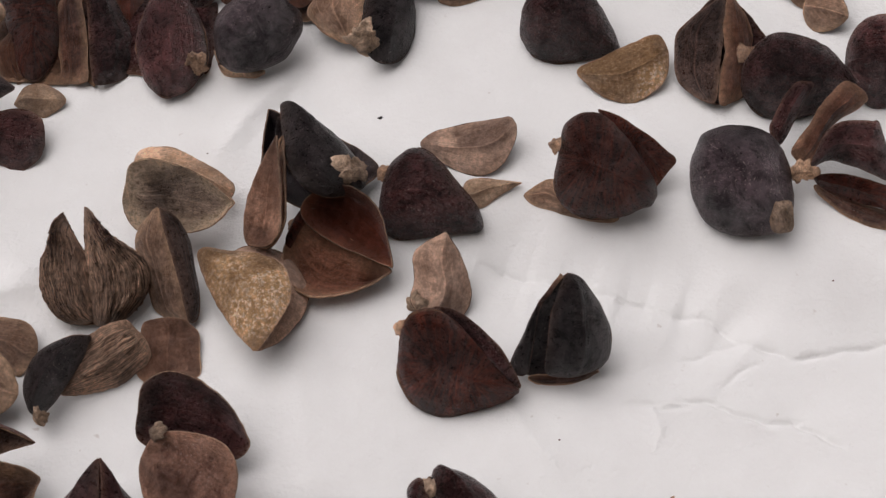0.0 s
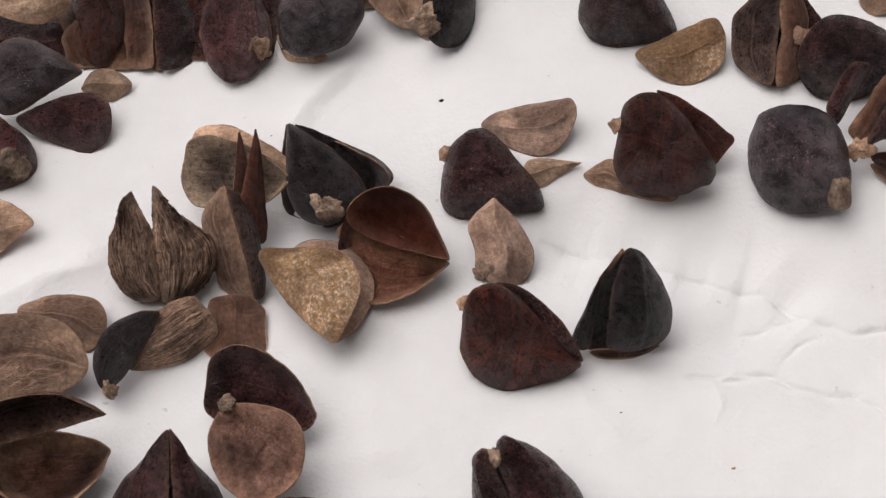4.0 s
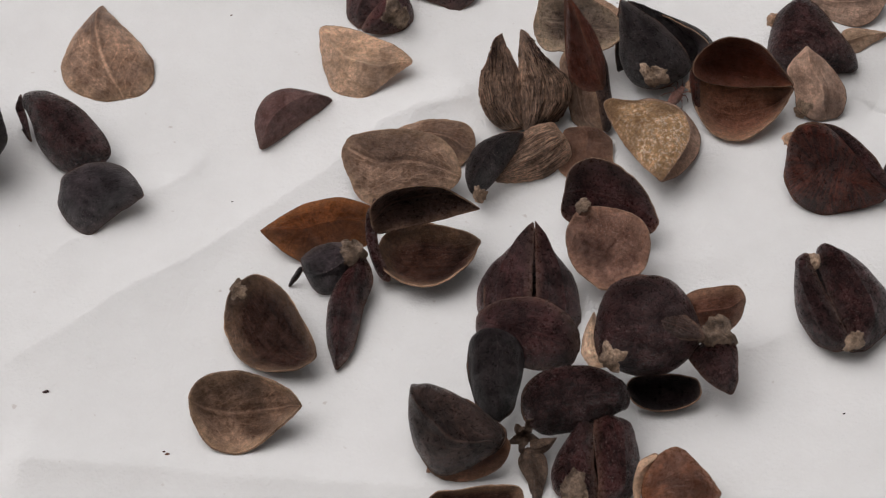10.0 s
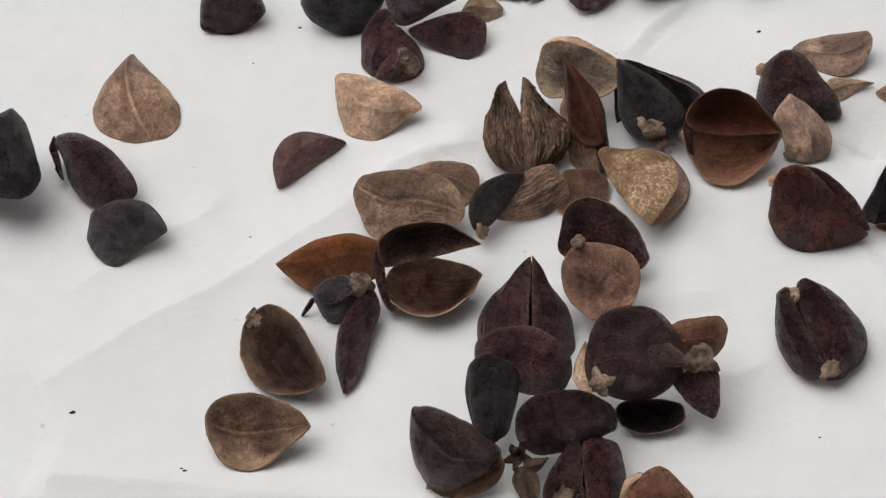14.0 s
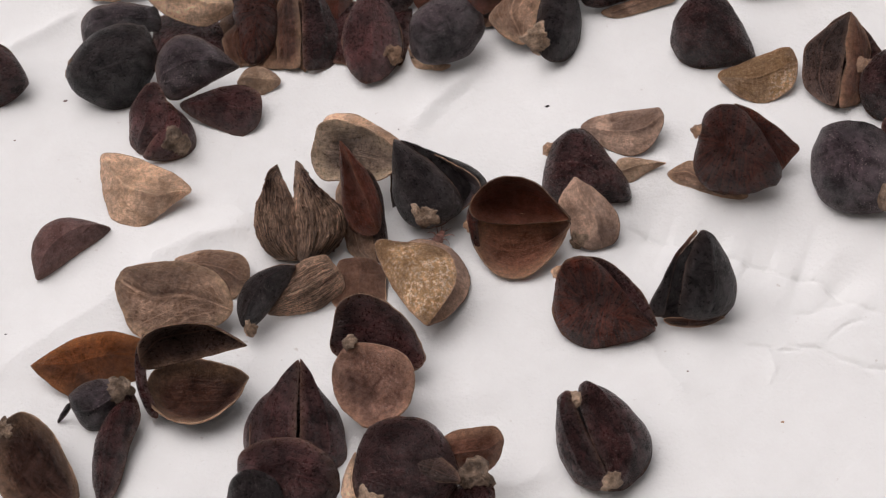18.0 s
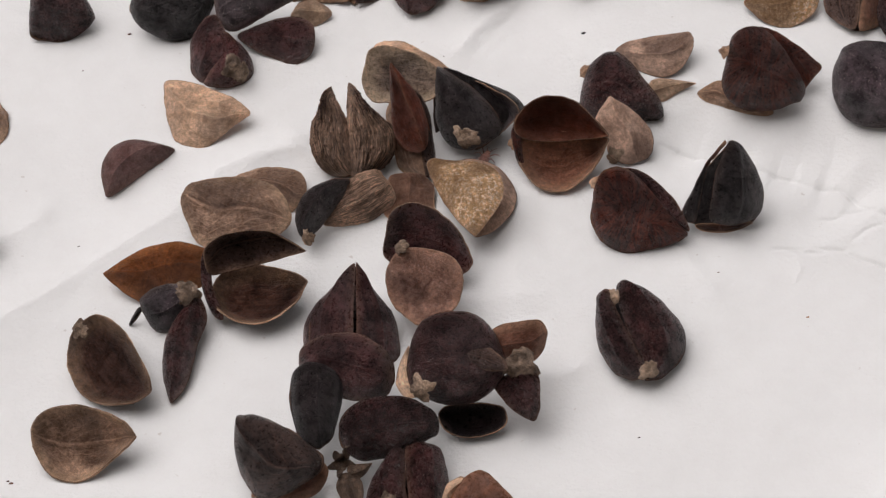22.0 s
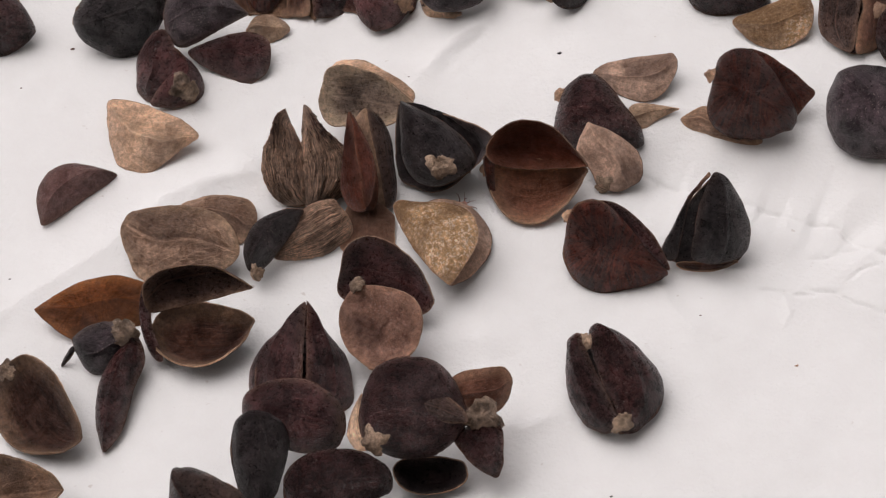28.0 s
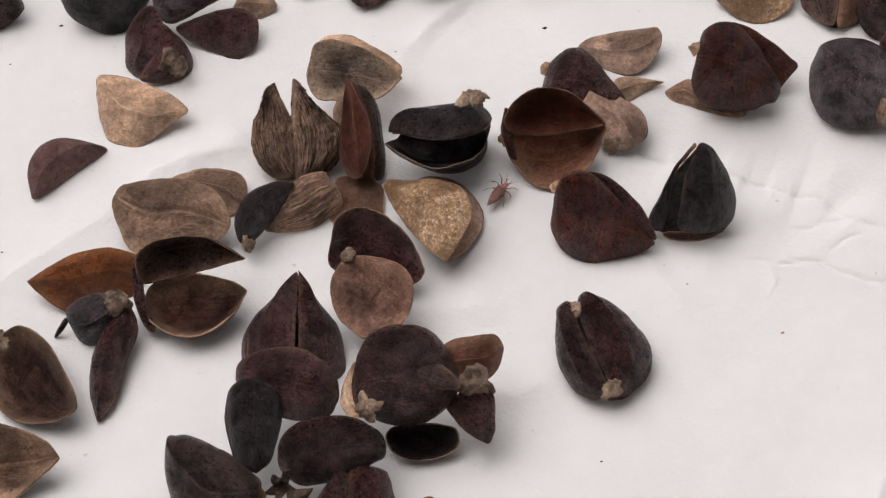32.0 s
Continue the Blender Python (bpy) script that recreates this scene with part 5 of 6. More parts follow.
husk("curled grey brown seed husk with a calyx",
     V((-12.5, 17.0, 0.9), (-11.4, 21.6, 2.8), 3.2, -20, sides=((-0.23, -0.4, -0.82, -1.32, -1.73, -1.39, -1.01, -0.64, -0.39), (0.11, 0.35, 0.93, 1.12, 1.35, 1.45, 1.18, 0.82, 0.5)), cup=0.6, out='plum', inn='umber'),
     V((-10.9, 16.2, 0.9), (-10.6, 20.4, 2.2), 3.5, 15, sides=((-0.05, -0.56, -1.31, -1.84, -1.93, -1.62, -1.07, -0.34, 0.39), (1.13, 1.61, 1.41, 1.09, 0.71, 0.32, 0.39, 0.52, 0.6)), cup=0.9, out='plum'),
     C((-9.9, 16.4, 2.4), (-9.6, 16.4, 2.0), 0.94))
husk("dark red brown seed husk in the heap",
     V((-4.9, 23.6, 1.2), (-4.8, 30.7, 2.4), 3.4, 0, sides=((-0.12, -0.39, -1.0, -1.3, -1.6, -1.51, -1.43, -1.13, -0.23), (0.19, 0.64, 1.03, 1.13, 1.25, 1.44, 1.63, 1.77, 0.92)), cup=1.1, out='redbrown'))
husk("dark seed husk with a tan side",
     V((-2.8, 23.2, 1.0), (-1.9, 29.8, 2.6), 2.1, -20, sides=((-0.83, -0.82, -0.77, -0.71, -0.63, -0.42, -0.21, -0.05, 0.04), (-0.02, 0.83, 0.93, 1.08, 1.27, 1.3, 1.28, 0.63, 0.26)), cup=0.4, out='umber'),
     V((-1.1, 22.8, 1.0), (-1.1, 29.7, 2.6), 2.7, 20, sides=((0.05, -0.96, -1.6, -1.87, -1.97, -1.57, -1.13, -0.74, -0.51), (0.76, 0.75, 0.72, 0.68, 0.63, 0.58, 0.54, 0.5, 0.42)), cup=0.6, out='plumblack'))
husk("plum seed husk standing in the heap",
     V((2.1, 21.0, 1.2), (2.7, 28.1, 2.6), 4.1, 0, sides=((-0.25, -1.28, -1.74, -2.45, -2.45, -2.33, -1.85, -1.32, -0.2), (0.27, 0.49, 1.06, 1.35, 1.61, 1.43, 1.12, 0.6, 0.29)), cup=1.2, out='plum'),
     C((4.2, 22.2, 2.2), (4.5, 22.0, 2.0), 0.80, mat='rim'))
husk("round slate blue seed husk with a tan rim",
     V((5.2, 22.5, 1.8), (10.2, 24.8, 2.4), 4.4, 0, sides=((0, -0.79, -1.11, -1.59, -1.81, -1.9, -1.47, -1.1, -0.53), (0, 0.52, 1.62, 2.33, 2.47, 2.53, 2.03, 1.63, 0.5)), cup=1.4, out='slate', keel=0),
     V((5.0, 24.6, 0.8), (7.7, 22.1, 0.6), 1.3, 0, sides=((-0.06, -0.16, -0.42, -0.82, -1.09, -0.81, -0.55, -0.36, -0.02), (0.0, -0.06, -0.23, -0.49, -0.44, -0.22, -0.01, 0.14, 0.23)), cup=0.2, out='tan'))
husk("tan broad seed husk valve in the heap",
     V((-6.0, 28.0, 2.2), (-11.9, 29.8, 2.6), 3.5, 0, sides=((-0.18, -0.51, -1.23, -1.53, -1.9, -1.52, -1.06, -0.51, -0.13), (0.27, 0.47, 0.97, 1.56, 1.51, 1.37, 1.06, 0.63, 0.28)), cup=0.6, out='tan'), rest=False)
husk("dark slate seed husk valve under others",
     V((-16.6, 28.8, 1.0), (-11.1, 28.3, 1.6), 2.8, 0, sides=((-0.47, -1.25, -1.15, -0.96, -0.72, -0.59, -0.63, -0.66, -0.68), (0.64, 0.88, 1.44, 1.51, 1.59, 1.48, 1.24, 1.05, 0.95)), cup=0.8, out='slate'))
husk("tan seed husk valve at the heap's edge",
     V((-16.7, 33.7, 1.0), (-11.2, 32.7, 1.4), 3.5, 0, sides=((0.65, 0.01, -1.43, -1.56, -1.71, -1.39, -1.09, -0.37, 0.56), (1.21, 1.26, 1.38, 1.56, 1.79, 1.62, 1.35, 1.14, 1.02)), cup=0.5, out='tan'), rest=False)
husk("rust brown seed husk valve behind a round one",
     V((5.7, 28.2, 1.4), (12.0, 27.0, 2.0), 3.3, 0, sides=((0.06, -0.85, -0.84, -0.84, -0.89, -1.08, -1.43, -0.79, -0.39), (1.01, 1.11, 1.34, 1.71, 1.91, 1.76, 1.62, 1.1, 0.37)), cup=0.6, out='rust'), rest=False)
husk("tan seed husk valve deep in the heap",
     V((3.9, 30.5, 1.6), (7.9, 29.4, 2.0), 3.3, 0, sides=((0.83, 0.39, -0.73, -1.09, -1.36, -1.21, -1.07, -0.3, 0.36), (1.19, 1.25, 1.4, 1.63, 1.91, 1.56, 1.24, 0.99, 0.85)), cup=0.5, out='tan'), rest=False)
husk("rust seed husk valve deep in the heap",
     V((0.4, 26.0, 1.2), (0.8, 31.6, 2.0), 2.2, 0, sides=((-0.12, -0.21, -0.45, -0.83, -0.99, -1.06, -1.12, -0.74, -0.38), (-0.05, 0.0, 0.14, 0.36, 0.61, 0.84, 1.06, 0.79, 0.4)), cup=0.5, out='rust'))
husk("brown seed husk valve deep in the heap",
     V((-6.3, 24.2, 0.6), (-6.0, 27.6, 1.6), 1.8, 0, sides=((0, -0.74, -0.73, -0.71, -0.7, -0.68, -0.66, -0.4, -0.17), (0, -0.5, 0.52, 0.68, 0.87, 1.05, 0.65, 0.25, 0.02)), cup=0.4, out='brown'))
husk("brown seed husk valve at the back of the heap",
     V((-7.7, 32.7, 1.2), (-0.2, 31.1, 1.4), 2.5, 0, sides=((0.08, -0.32, -0.81, -1.0, -1.21, -1.11, -1.02, -0.76, -0.17), (0.59, 0.69, 0.93, 1.28, 1.34, 1.25, 0.81, 0.47, 0.27)), cup=0.5, out='umber'))
husk("rust red seed husk at the back of the heap",
     V((0.1, 26.1, 1.2), (0.8, 32.5, 1.4), 3.1, 0, sides=((-0.13, -0.27, -0.65, -1.19, -1.3, -1.41, -1.51, -1.08, -0.21), (-0.04, 0.03, 0.2, 0.46, 0.78, 1.17, 1.55, 0.89, 0.39)), cup=0.5, out='rust'))
husk("dark plum seed husk at the back of the heap",
     V((1.8, 29.3, 1.2), (5.8, 27.9, 1.4), 3.1, 0, sides=((0.07, -0.01, -0.2, -0.49, -0.76, -0.9, -1.04, -0.52, -0.2), (0.4, 0.6, 1.12, 1.78, 2.11, 1.94, 1.16, 0.57, 0.23)), cup=0.5, out='plumblack'))
husk("pale tan seed husk valve at the back of the heap",
     V((3.5, 31.0, 1.2), (7.3, 30.0, 1.4), 2.7, 0, sides=((0.03, -0.12, -0.51, -1.1, -1.62, -1.4, -1.14, -0.48, -0.09), (0.23, 0.29, 0.47, 0.74, 1.07, 0.9, 0.6, 0.38, 0.25)), cup=0.5, out='tan'))
husk("black seed husk at the back of the heap",
     V((7.3, 30.9, 1.2), (11.7, 29.7, 1.4), 2.6, 0, sides=((0.11, -0.08, -0.56, -0.79, -0.9, -0.99, -0.74, -0.54, -0.43), (0.44, 0.54, 0.79, 1.19, 1.66, 1.27, 0.91, 0.63, 0.47)), cup=0.5, out='black'))
husk("tan crumbled seed husk scrap",
     V((21.3, 26.4, 1.2), (23.3, 26.3, 1.4), 1.8, 0, sides=((-0.07, -0.23, -0.63, -1.07, -0.93, -0.8, -0.68, -0.58, -0.37), (0.16, 0.2, 0.31, 0.49, 0.7, 0.75, 0.64, 0.57, 0.52)), cup=0.5, out='crust'))
husk("grey brown seed husk valve at the rim of the sheet",
     V((36.6, 22.6, 1.2), (39.9, 21.7, 1.4), 3.2, 0, sides=((-0.14, -0.26, -0.56, -1.03, -1.53, -1.55, -1.56, -1.58, -1.58), (0.15, 0.47, 1.27, 1.33, 1.39, 1.46, 1.52, 1.57, 0.86)), cup=0.5, out='olive'))
husk("umber seed husk deep under the heap",
     V((-7.3, 28.5, 0.3), (-0.7, 27.2, 0.3), 8.0, -37, sides=((0.17, -0.75, -3.09, -3.48, -3.64, -3.75, -3.59, -3.47, -3.4), (3.31, 3.4, 3.62, 3.97, 4.29, 3.87, 3.46, 3.16, 1.58)), cup=0.5, out='umber'))
husk("dark seed husk deep under the heap",
     V((-0.6, 27.1, 0.3), (5.4, 25.9, 0.3), 6.2, -37, sides=((0.04, -1.1, -2.61, -2.87, -3.19, -3.2, -2.93, -2.72, -2.6), (2.65, 2.68, 2.76, 2.89, 2.97, 2.7, 2.45, 2.26, 2.15)), cup=0.5, out='plumblack'))
husk("plum seed husk deep under the heap",
     V((-12.0, 27.3, 0.3), (-6.6, 26.6, 0.3), 7.0, -37, sides=((0.72, -0.19, -2.52, -3.11, -3.33, -3.54, -2.69, -1.96, -1.54), (2.74, 2.82, 3.03, 3.36, 3.51, 2.86, 2.25, 1.79, 0.14)), cup=0.5, out='plumblack'))
husk("brown seed husk under the heap's edge",
     V((9.6, 26.4, 0.3), (12.2, 28.5, 0.3), 3.1, -31, sides=((-0.74, -0.89, -1.26, -1.33, -1.14, -0.96, -0.79, -0.32, 0.13), (-0.12, 0.02, 0.37, 0.92, 1.59, 1.79, 1.52, 1.32, 1.2)), cup=0.5, out='umber'))

# the husks that shift in the heap
copper = husk("copper brown seed husk of two valves, shifting",
     V((2.3, 7.7, 1.8), (0.5, 12.4, 5.4), 2.1, 30, sides=((-0.12, -0.25, -0.55, -0.85, -1.0, -0.85, -0.5, -0.24, -0.08), (0.10, 0.10, 0.1, 0.06, 0.02, 0.0, 0.0, 0.0, 0.0)), cup=0.2, out='rust', inn='pink', keel=0),
     V((2.35, 7.75, 1.8), (0.5, 12.4, 5.4), 2.6, -22, sides=((-0.02, -0.03, -0.04, -0.04, -0.04, -0.03, -0.02, -0.01, -0.01), (0.75, 1.2, 1.55, 1.75, 1.5, 1.05, 0.62, 0.3, 0.1)), cup=0.35, out='rust', inn='pink', keel=0),
     V((1.7, 8.3, 1.0), (0.4, 12.9, 4.6), 2.4, -5, sides=((-0.83, -0.95, -1.1, -1.2, -1.1, -0.9, -0.58, -0.26, -0.08), (0.3, 0.79, 1.1, 1.1, 0.9, 0.62, 0.4, 0.18, 0.06)), cup=0.3, out='rust', inn='pink', keel=0), at=((2.3, 7.7, 1.8), (0.5, 12.4, 5.4), 15))
dark = husk("charcoal black seed husk with a crumbling calyx, shifting",
     V((5.8, 8.5, 0.75), (3.7, 13.8, 3.35), 4.0, -18, sides=((-2.03, -2.1, -2.1, -2.09, -1.84, -1.32, -0.83, -0.41, -0.12), (0.43, 0.92, 1.64, 1.91, 1.86, 1.37, 0.86, 0.39, 0.12)), cup=1.4, out='black', inn='black', back=False, keel=0),
     V((8.8, 10.7, 1.1), (3.9, 13.8, 3.3), 2.3, 22, sides=((-0.63, -0.73, -0.94, -0.95, -0.74, -0.47, -0.22, -0.07, -0.02), (-0.1, 0.91, 1.38, 0.98, 0.63, 0.38, 0.21, 0.09, 0.03)), cup=0.6, out='black', inn='slate', keel=0),
     V((6.4, 9.3, 0.2), (3.6, 14.3, 2.8), 6.4, 150, sides=((-0.91, -1.24, -2.09, -2.57, -2.97, -2.19, -1.47, -0.71, -0.21), (3.41, 3.39, 3.36, 3.01, 2.46, 1.74, 1.03, 0.47, 0.14)), cup=1.6, out='black', inn='slate', keel=0, rim='rim'),
     V((7.2, 9.7, 0.3), (4.0, 13.8, 2.6), 4.2, -110, cup=1.5, out='black', inn='black', keel=0, label='black back wall of the husk'),
     C((4.9, 7.8, 2.6), (4.6, 7.8, 2.2), 0.88), at=((7.3, 9.2, 1.0), (3.7, 13.7, 3.6), -25))
cup = husk("reddish brown seed husk gaping like a cup, shifting",
     V((7.8, 6.7, 2.2), (14.0, 6.3, 2.6), 4.5, 166, sides=((-0.71, -0.83, -1.14, -1.04, -0.91, -0.74, -0.44, -0.22, -0.1), (0.17, 1.2, 2.39, 3.12, 3.36, 2.94, 2.13, 1.12, 0.31)), cup=1.3, out='brown', inn='brown', keel=0, thick=0.17),
     V((7.8, 7.4, 3.4), (14.0, 6.2, 2.8), 3.2, -158, sides=((-0.42, -1.15, -1.81, -2.37, -2.53, -2.24, -1.47, -0.74, -0.25), (0.38, 0.47, 0.72, 0.71, 0.63, 0.45, 0.27, 0.1, -0.0)), cup=1.3, out='rust', inn='rust', keel=0),
     V((8.1, 5.3, 1.2), (8.2, 8.7, 3.4), 0.9, -20, sides=((-0.28, -0.27, -0.25, -0.22, -0.18, -0.23, -0.38, -0.41, -0.12), (-0.23, -0.14, 0.09, 0.33, 0.42, 0.52, 0.34, 0.15, 0.05)), cup=0.4, out='redbrown', keel=0),
     C((7.7, 7.0, 2.4), (7.4, 7.1, 2.4), 0.43, mat='rim'), at=((7.7, 8.2, 1.3), (14.1, 6.9, 2.0), 0))
leaf = husk("dull tan seed husk valve with a midrib, shifting",
     V((15.0, 5.1, 1.4), (14.5, 9.1, 3.8), 3.5, 5, sides=((-1.32, -1.63, -1.8, -2.03, -1.89, -1.55, -0.94, -0.44, -0.13), (0.22, 0.54, 1.09, 1.05, 1.12, 1.51, 1.21, 0.58, 0.18)), cup=0.5, out='fawn', inn='brown', keel=0.15),
     C((14.1, 5.5, 1.9), (13.8, 5.3, 1.7), 0.64), at=((14.6, 5.3, 1.4), (14.5, 9.1, 3.8), 15))


# ---- the insect that crawls out of the heap ----
def tube(points, radii, sides=8):
    """A closed tube along points, with a radius at each, in millimetres."""
    bm = bmesh.new()
    rings = []
    for n, (p, r) in enumerate(zip(points, radii)):
        a, b = Vector(points[max(n - 1, 0)]), Vector(points[min(n + 1, len(points) - 1)])
        z = (b - a).normalized()
        x = z.orthogonal().normalized()
        y = z.cross(x)
        rings.append([bm.verts.new((Vector(p) + (x * math.cos(q) + y * math.sin(q)) * r) * MM) for q in (2 * math.pi * k / sides for k in range(sides))])
    for lower, upper in zip(rings, rings[1:]):
        for k in range(sides):
            bm.faces.new((lower[k], lower[(k + 1) % sides], upper[(k + 1) % sides], upper[k])).smooth = True
    bm.faces.new(rings[0][::-1])
    bm.faces.new(rings[-1])
    return bm


def part(name, bm, material, parent, label=""):
    me = bpy.data.meshes.new(name)
    bm.to_mesh(me)
    bm.free()
    me.materials.append(material)
    ob = new(name, me)
    ob.parent = parent
    return tagged(ob, label) if label else ob


def insect():
    """A pinkish larva: a tapering ringed abdomen, thorax and head, six bent legs, jaws and feelers; it points along its z."""
    skin = husk_material("larva_skin", (0.30, 0.15, 0.125), (0.62, 0.40, 0.35), 0.4, 0.2, 0.4, 0.6)
    dark = husk_material("larva_leg", (0.20, 0.10, 0.085), (0.42, 0.25, 0.21), 0.4, 0.1, 0.4, 0.3)
    thing = new("insect_larva")
    thing.empty_display_size = 0.0005
    zs = [0.05 * k for k in range(30)]
    part("abdomen", tube([(0, 0, z) for z in zs], [0.03 + 0.30 * math.sin(min(1.0, z / 1.25) * 1.75) * (1 + 0.09 * math.cos(z * 46)) for z in zs], 12), skin, thing, "ringed pinkish abdomen with a pointed tail")
    part("thorax", tube([(0, 0, 1.45 + 0.06 * k) for k in range(7)], [0.24, 0.27, 0.26, 0.22, 0.24, 0.22, 0.15], 12), skin, thing)
    part("head", tube([(0, 0.02, 1.83 + 0.05 * k) for k in range(6)], [0.10, 0.16, 0.18, 0.17, 0.13, 0.05], 12), dark, thing, "small dark head")
    for side in (-1, 1):
        for k, (z, reach) in enumerate(((1.25, -0.45), (1.5, 0.05), (1.72, 0.5))):
            pts = [(side * 0.18, 0, z), (side * 0.42, 0.22, z + reach * 0.4), (side * 0.66, 0.02, z + reach * 0.9), (side * 0.78, -0.26, z + reach * 1.2)]
            part("leg", tube(pts, [0.045, 0.036, 0.028, 0.016], 6), dark, thing)
        part("jaw", tube([(side * 0.08, 0.02, 2.05), (side * 0.16, 0.02, 2.22), (side * 0.07, 0.0, 2.38)], [0.035, 0.028, 0.01], 6), dark, thing)
        part("feeler", tube([(side * 0.10, 0.08, 2.02), (side * 0.24, 0.16, 2.25), (side * 0.42, 0.2, 2.5)], [0.02, 0.014, 0.008], 5), dark, thing)
    return tagged(thing, "small pinkish brown insect larva with dark legs", "insect")


larva = insect()


# ---- grit on the paper ----
def speck(x, y, size, mat, label):
    bm = bmesh.new()
    bmesh.ops.create_icosphere(bm, subdivisions=2, radius=1.0)
    for v in bm.verts:
        k = 1 + 0.5 * noise.noise(v.co * 1.4 + Vector((x, y, 0)))
        v.co = Vector((v.co.x * size * k, v.co.y * size * 0.55 * k, v.co.z * size * 0.35 * k)) * MM
    me = bpy.data.meshes.new("speck")
    bm.to_mesh(me)
    bm.free()
    me.materials.append(MATS[mat])
    ob = new("speck", me)
    ob.location = (x * MM, y * MM, (paper_z(x, y) + size * 0.12) * MM)
    return tagged(ob, label, "speck", "specks of dirt on the paper")


speck(13.6, 17.9, 0.16, "black", "tiny dark grain of dirt on the paper")
speck(12.9, -15.0, 0.08, "black", "tiny dark grain of dirt on the paper")
speck(-31.3, -8.4, 0.20, "plum", "tiny brown fleck on the paper")
speck(24.2, -7.6, 0.12, "rim", "tiny brown fleck on the paper")
speck(-17.6, 23.4, 0.14, "umber", "tiny dark grain of dirt on the paper")
speck(-24.2, -13.6, 0.14, "umber", "tiny dark grain of dirt on the paper")
speck(-24.4, -13.4, 0.10, "umber", "tiny dark grain of dirt on the paper")
speck(-20.7, 4.5, 0.08, "black", "tiny dark grain of dirt on the paper")
speck(-20.8, 20.3, 0.08, "umber", "tiny dark grain of dirt on the paper")
speck(34.9, 2.9, 0.07, "umber", "tiny dark grain of dirt on the paper")
speck(19.4, -3.5, 0.07, "umber", "tiny dark grain of dirt on the paper")
speck(7.2, -20.0, 0.07, "black", "tiny dark grain of dirt on the paper")
speck(4.0, 17.9, 0.06, "umber", "tiny dark grain of dirt on the paper")
speck(-14.8, -4.9, 0.07, "umber", "tiny dark grain of dirt on the paper")
speck(-9.7, 1.2, 0.06, "umber", "tiny dark grain of dirt on the paper")


def settled(thing, rows):
    """The rows, each lowered along the line of sight until the thing's lowest point lies on the paper."""
    spots = [child.matrix_basis @ v.co for child in thing.children for v in list(child.data.vertices)[::9]]
    out = []
    for t, m in rows:
        low = min(q.z / MM - paper_z(q.x / MM, q.y / MM) for q in (m @ p for p in spots))
        out.append((t, Matrix.Translation(VIEW * ((0.02 - low) / VIEW.z) * MM) @ m))
    return out


def motions():
    """The insect stirs the heap from below: four husks turn and shift, then it crawls out."""
    walk(copper, [
        (0, axis_pose((6.0, 10.2, 0.8), (8.2, 14.5, 4.2), 170)),
        (1.2, axis_pose((5.4, 9.8, 0.8), (7.4, 14.4, 4.2), 160)),
        (2.5, axis_pose((5.1, 9.5, 0.8), (7.2, 14.3, 4.2), 130)),
        (3.5, axis_pose((3.5, 9.8, 0.8), (4.2, 14.8, 4.3), 95)),
        (4.5, axis_pose((2.9, 9.6, 0.8), (3.2, 14.1, 4.3), 75)),
        (6, axis_pose((3.0, 8.6, 1.8), (2.7, 13.4, 5.4), 45)),
        (7.5, axis_pose((2.2, 8.9, 1.8), (1.6, 12.6, 5.4), 30)),
        (13, axis_pose((2.5, 8.0, 1.8), (0.5, 12.3, 5.4), 18)),
        (19.5, axis_pose((2.3, 7.7, 1.8), (0.5, 12.4, 5.4), 15)),
        (25, axis_pose((2.0, 7.3, 1.8), (0.5, 12.0, 5.4), 12)),
        (28, axis_pose((0.9, 5.3, 1.8), (0.3, 11.7, 5.4), 0)),
        (30, axis_pose((0.8, 5.7, 1.8), (1.0, 11.1, 5.4), -8)),
        (32, axis_pose((1.2, 5.6, 1.8), (1.0, 11.1, 5.4), -10)),
    ])
    walk(dark, [
        (0, axis_pose((11.6, 12.6, 1.0), (8.5, 17.2, 4.2), 30)),
        (1.2, axis_pose((10.9, 12.2, 1.0), (7.8, 17.1, 4.2), 25)),
        (2.5, axis_pose((10.2, 12.5, 1.0), (7.2, 16.0, 4.0), 10)),
        (3.5, axis_pose((9.1, 11.3, 1.0), (5.0, 16.3, 3.8), -10)),
        (6, axis_pose((7.4, 10.5, 1.0), (4.3, 15.4, 3.8), -25)),
        (13, axis_pose((7.8, 9.5, 1.0), (3.9, 13.9, 3.6), -25)),
        (19.5, axis_pose((7.3, 9.2, 1.0), (3.7, 13.7, 3.6), -25)),
        (25, axis_pose((7.1, 8.4, 1.0), (3.6, 12.8, 3.6), -25)),
        (28, axis_pose((7.5, 7.8, 1.6), (3.6, 12.1, 3.7), -12)),
        (29, axis_pose((9.7, 7.6, 1.9), (4.9, 11.7, 3.6), 0)),
        (30, axis_pose((8.2, 8.1, 2.0), (3.6, 11.4, 3.1), 20)),
        (31, axis_pose((8.9, 7.7, 2.1), (3.5, 9.3, 2.7), 42)),
        (32, axis_pose((9.3, 8.0, 2.2), (3.3, 8.7, 2.6), 55)),
    ])
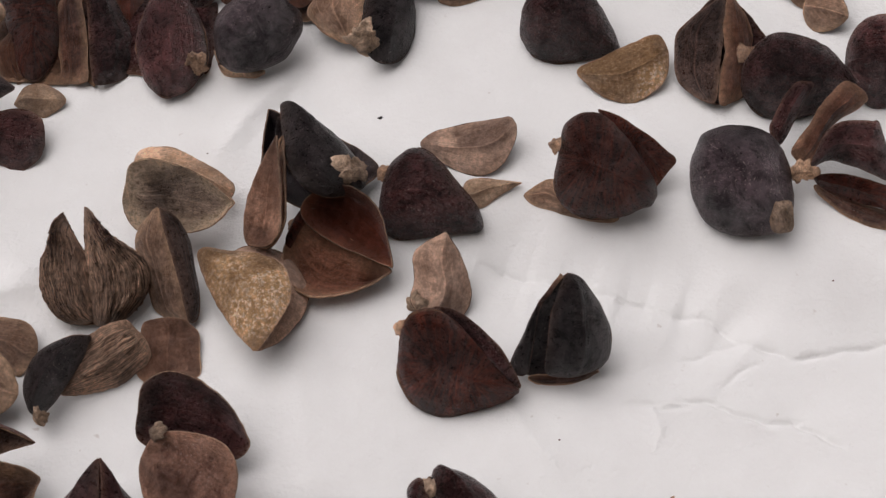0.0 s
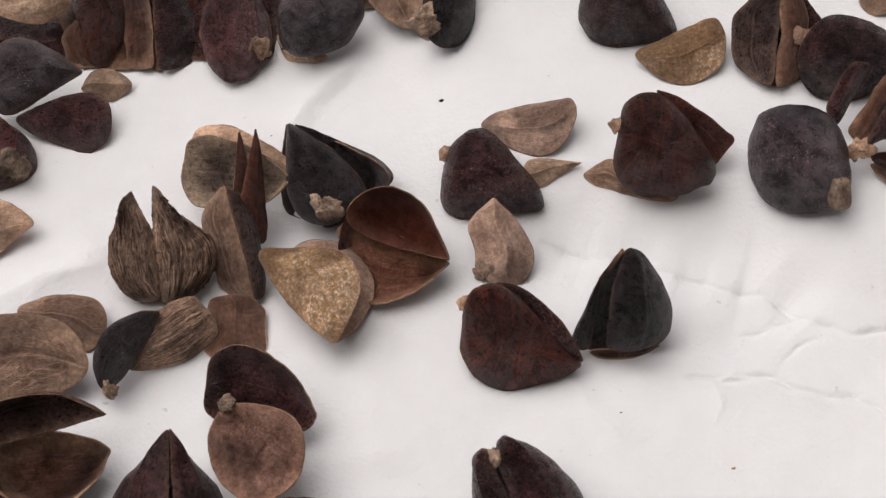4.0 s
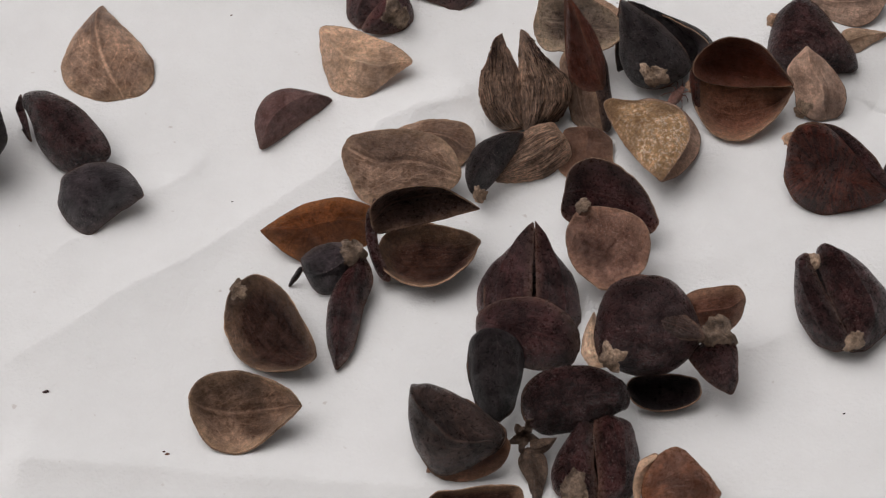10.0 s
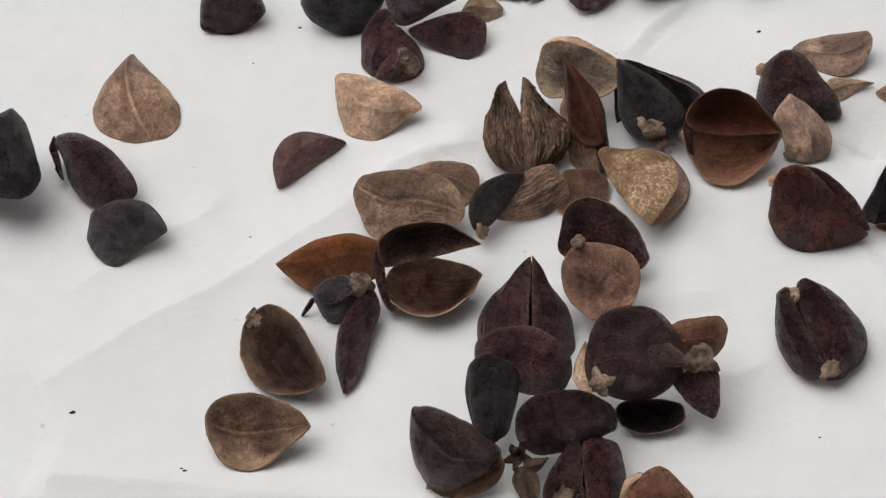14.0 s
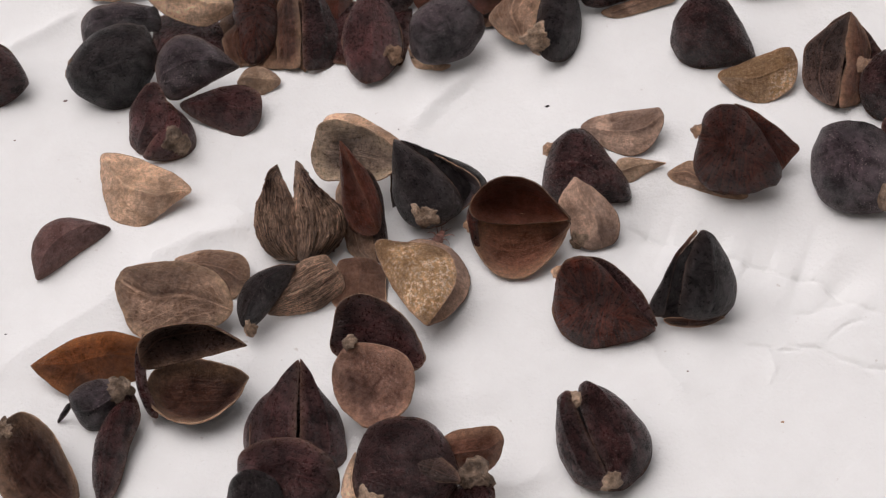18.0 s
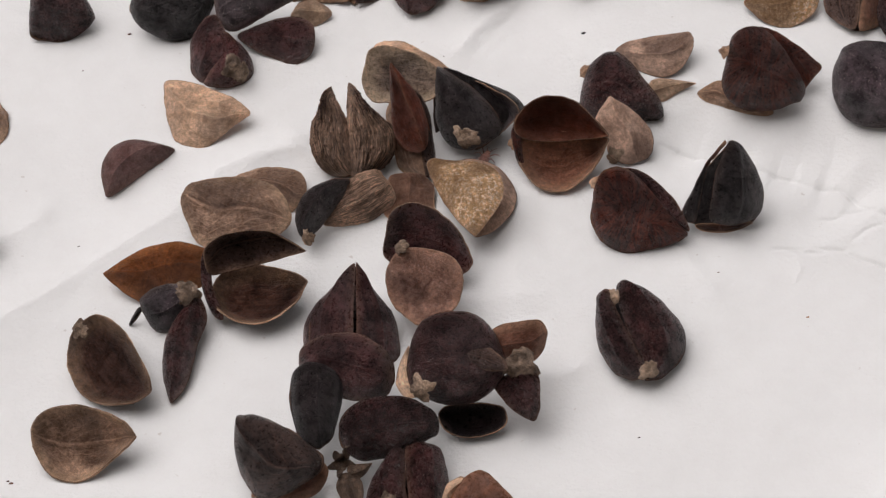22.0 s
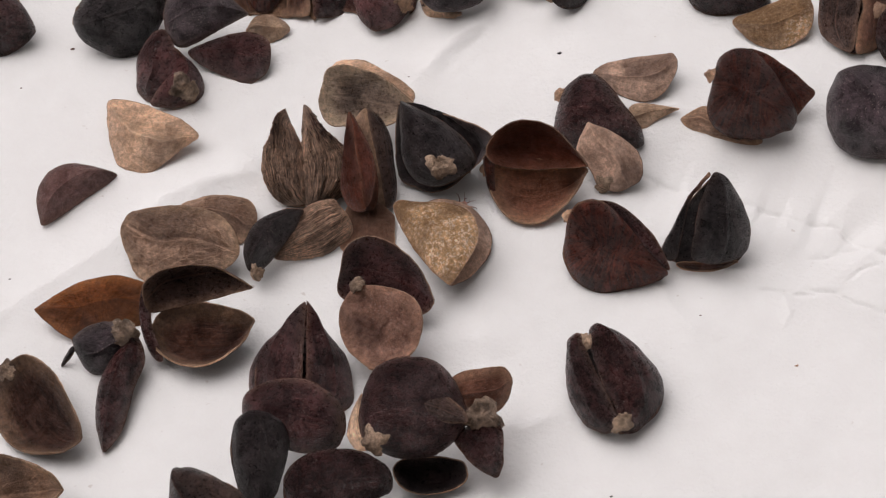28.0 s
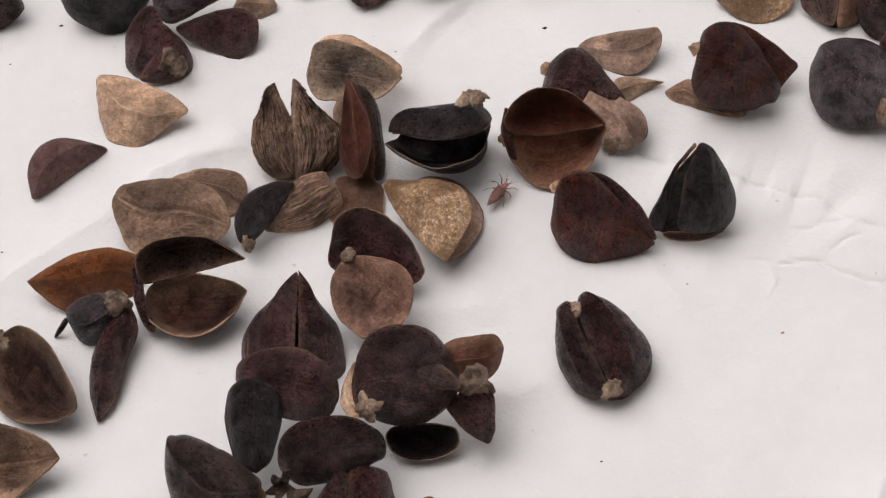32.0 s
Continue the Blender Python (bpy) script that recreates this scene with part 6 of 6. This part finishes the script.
    walk(cup, settled(cup, [
        (0, axis_pose((8.3, 10.7, 1.3), (13.0, 6.2, 1.9), -15)),
        (1.2, axis_pose((8.3, 10.3, 1.3), (13.4, 5.9, 1.9), -15)),
        (2.5, axis_pose((7.9, 9.9, 1.3), (12.6, 6.2, 1.9), -12)),
        (3.5, axis_pose((7.3, 9.5, 1.3), (13.1, 5.1, 2.0), -8)),
        (6, axis_pose((7.5, 9.2, 1.3), (13.6, 6.2, 2.0), -4)),
        (13, axis_pose((7.6, 8.8, 1.2), (14.1, 7.0, 2.0), 0)),
        (19.5, axis_pose((7.7, 8.2, 1.3), (14.1, 6.9, 2.0), 0)),
        (25, axis_pose((7.8, 8.1, 1.3), (14.2, 6.8, 2.0), 0)),
        (28, axis_pose((8.1, 8.3, 1.3), (14.6, 6.6, 2.1), 0)),
        (30, axis_pose((9.0, 8.0, 1.3), (15.1, 6.8, 2.0), 2)),
        (32, axis_pose((9.8, 8.4, 1.3), (16.3, 7.7, 2.0), 6)),
    ]))
    walk(leaf, settled(leaf, [
        (0, axis_pose((13.8, 4.1, 1.2), (16.2, 8.2, 3.6), 15)),
        (1, axis_pose((13.7, 4.2, 1.2), (15.7, 8.3, 3.6), 15)),
        (2, axis_pose((14.1, 4.4, 1.2), (16.2, 8.3, 3.6), 15)),
        (3.5, axis_pose((14.3, 4.5, 1.2), (15.6, 9.1, 3.6), 13)),
        (6, axis_pose((14.0, 5.0, 1.4), (15.0, 9.5, 3.8), 12)),
        (13, axis_pose((14.7, 5.2, 1.4), (14.7, 9.2, 3.8), 15)),
        (19.5, axis_pose((14.7, 5.2, 1.4), (14.5, 9.1, 3.8), 15)),
        (25, axis_pose((15.0, 5.1, 1.4), (14.4, 9.2, 3.8), 15)),
        (28, axis_pose((15.6, 5.3, 1.4), (14.5, 9.4, 3.8), 15)),
        (30, axis_pose((16.0, 5.7, 1.4), (14.9, 9.5, 3.8), 18)),
        (32, axis_pose((17.1, 6.1, 1.4), (15.3, 10.0, 3.6), 18)),
    ]))
    walk(larva, [
        (0, axis_pose((10.3, 10.4, 0.5), (12.0, 11.5, 0.5), 0)),
        (6, axis_pose((7.2, 8.6, 0.5), (8.6, 10.1, 0.5), 0)),
        (19.5, axis_pose((5.1, 6.5, 0.4), (6.3, 8.6, 0.5), 0)),
        (28, axis_pose((5.5, 4.6, 0.4), (7.0, 6.6, 0.5), 0)),
        (30, axis_pose((5.6, 3.8, 0.5), (7.3, 5.6, 0.5), 0)),
        (31, axis_pose((7.6, 4.0, 0.5), (9.4, 5.7, 0.5), 0)),
        (31.5, axis_pose((7.5, 3.9, 0.5), (9.8, 5.6, 0.5), 0)),
        (32, axis_pose((8.5, 3.5, 0.5), (10.8, 6.1, 0.6), 0)),
    ])
    walk(gaping, [
        (0, axis_pose((-0.5, 14.1, 2.0), (5.3, 12.2, 2.4), 175)),
        (2.5, axis_pose((-0.6, 14.2, 2.0), (5.2, 12.3, 2.4), 175)),
        (4.5, axis_pose((-1.0, 14.4, 2.2), (4.8, 12.5, 2.6), 175)),
        (6, axis_pose((-1.3, 14.5, 2.3), (4.5, 12.6, 2.7), 175)),
        (13, axis_pose((-1.4, 14.5, 2.3), (4.4, 12.6, 2.7), 175)),
        (32, axis_pose((-1.5, 14.5, 2.3), (4.3, 12.6, 2.7), 175)),
    ])
    walk(gold, [
        (0, axis_pose((2.8, 10.3, 1.6), (7.4, 6.2, 1.8), 0)),
        (2, axis_pose((2.9, 10.3, 1.6), (7.7, 6.2, 1.8), 0)),
        (3.5, axis_pose((2.5, 9.0, 1.6), (7.3, 5.8, 1.8), 0)),
        (6, axis_pose((2.2, 8.6, 1.6), (7.3, 5.2, 1.8), 0)),
        (8, axis_pose((2.1, 8.3, 1.6), (6.9, 4.6, 1.8), 0)),
        (19.5, axis_pose((1.8, 7.2, 1.6), (6.7, 3.2, 1.8), 0)),
        (25, axis_pose((2.3, 6.6, 1.6), (6.9, 2.7, 1.8), 0)),
        (28, axis_pose((2.3, 5.9, 1.6), (6.7, 2.6, 1.8), 0)),
        (30, axis_pose((2.1, 5.3, 1.6), (6.7, 2.2, 1.8), 0)),
        (32, axis_pose((2.3, 5.3, 1.6), (7.0, 2.1, 1.8), 0)),
    ])


motions()
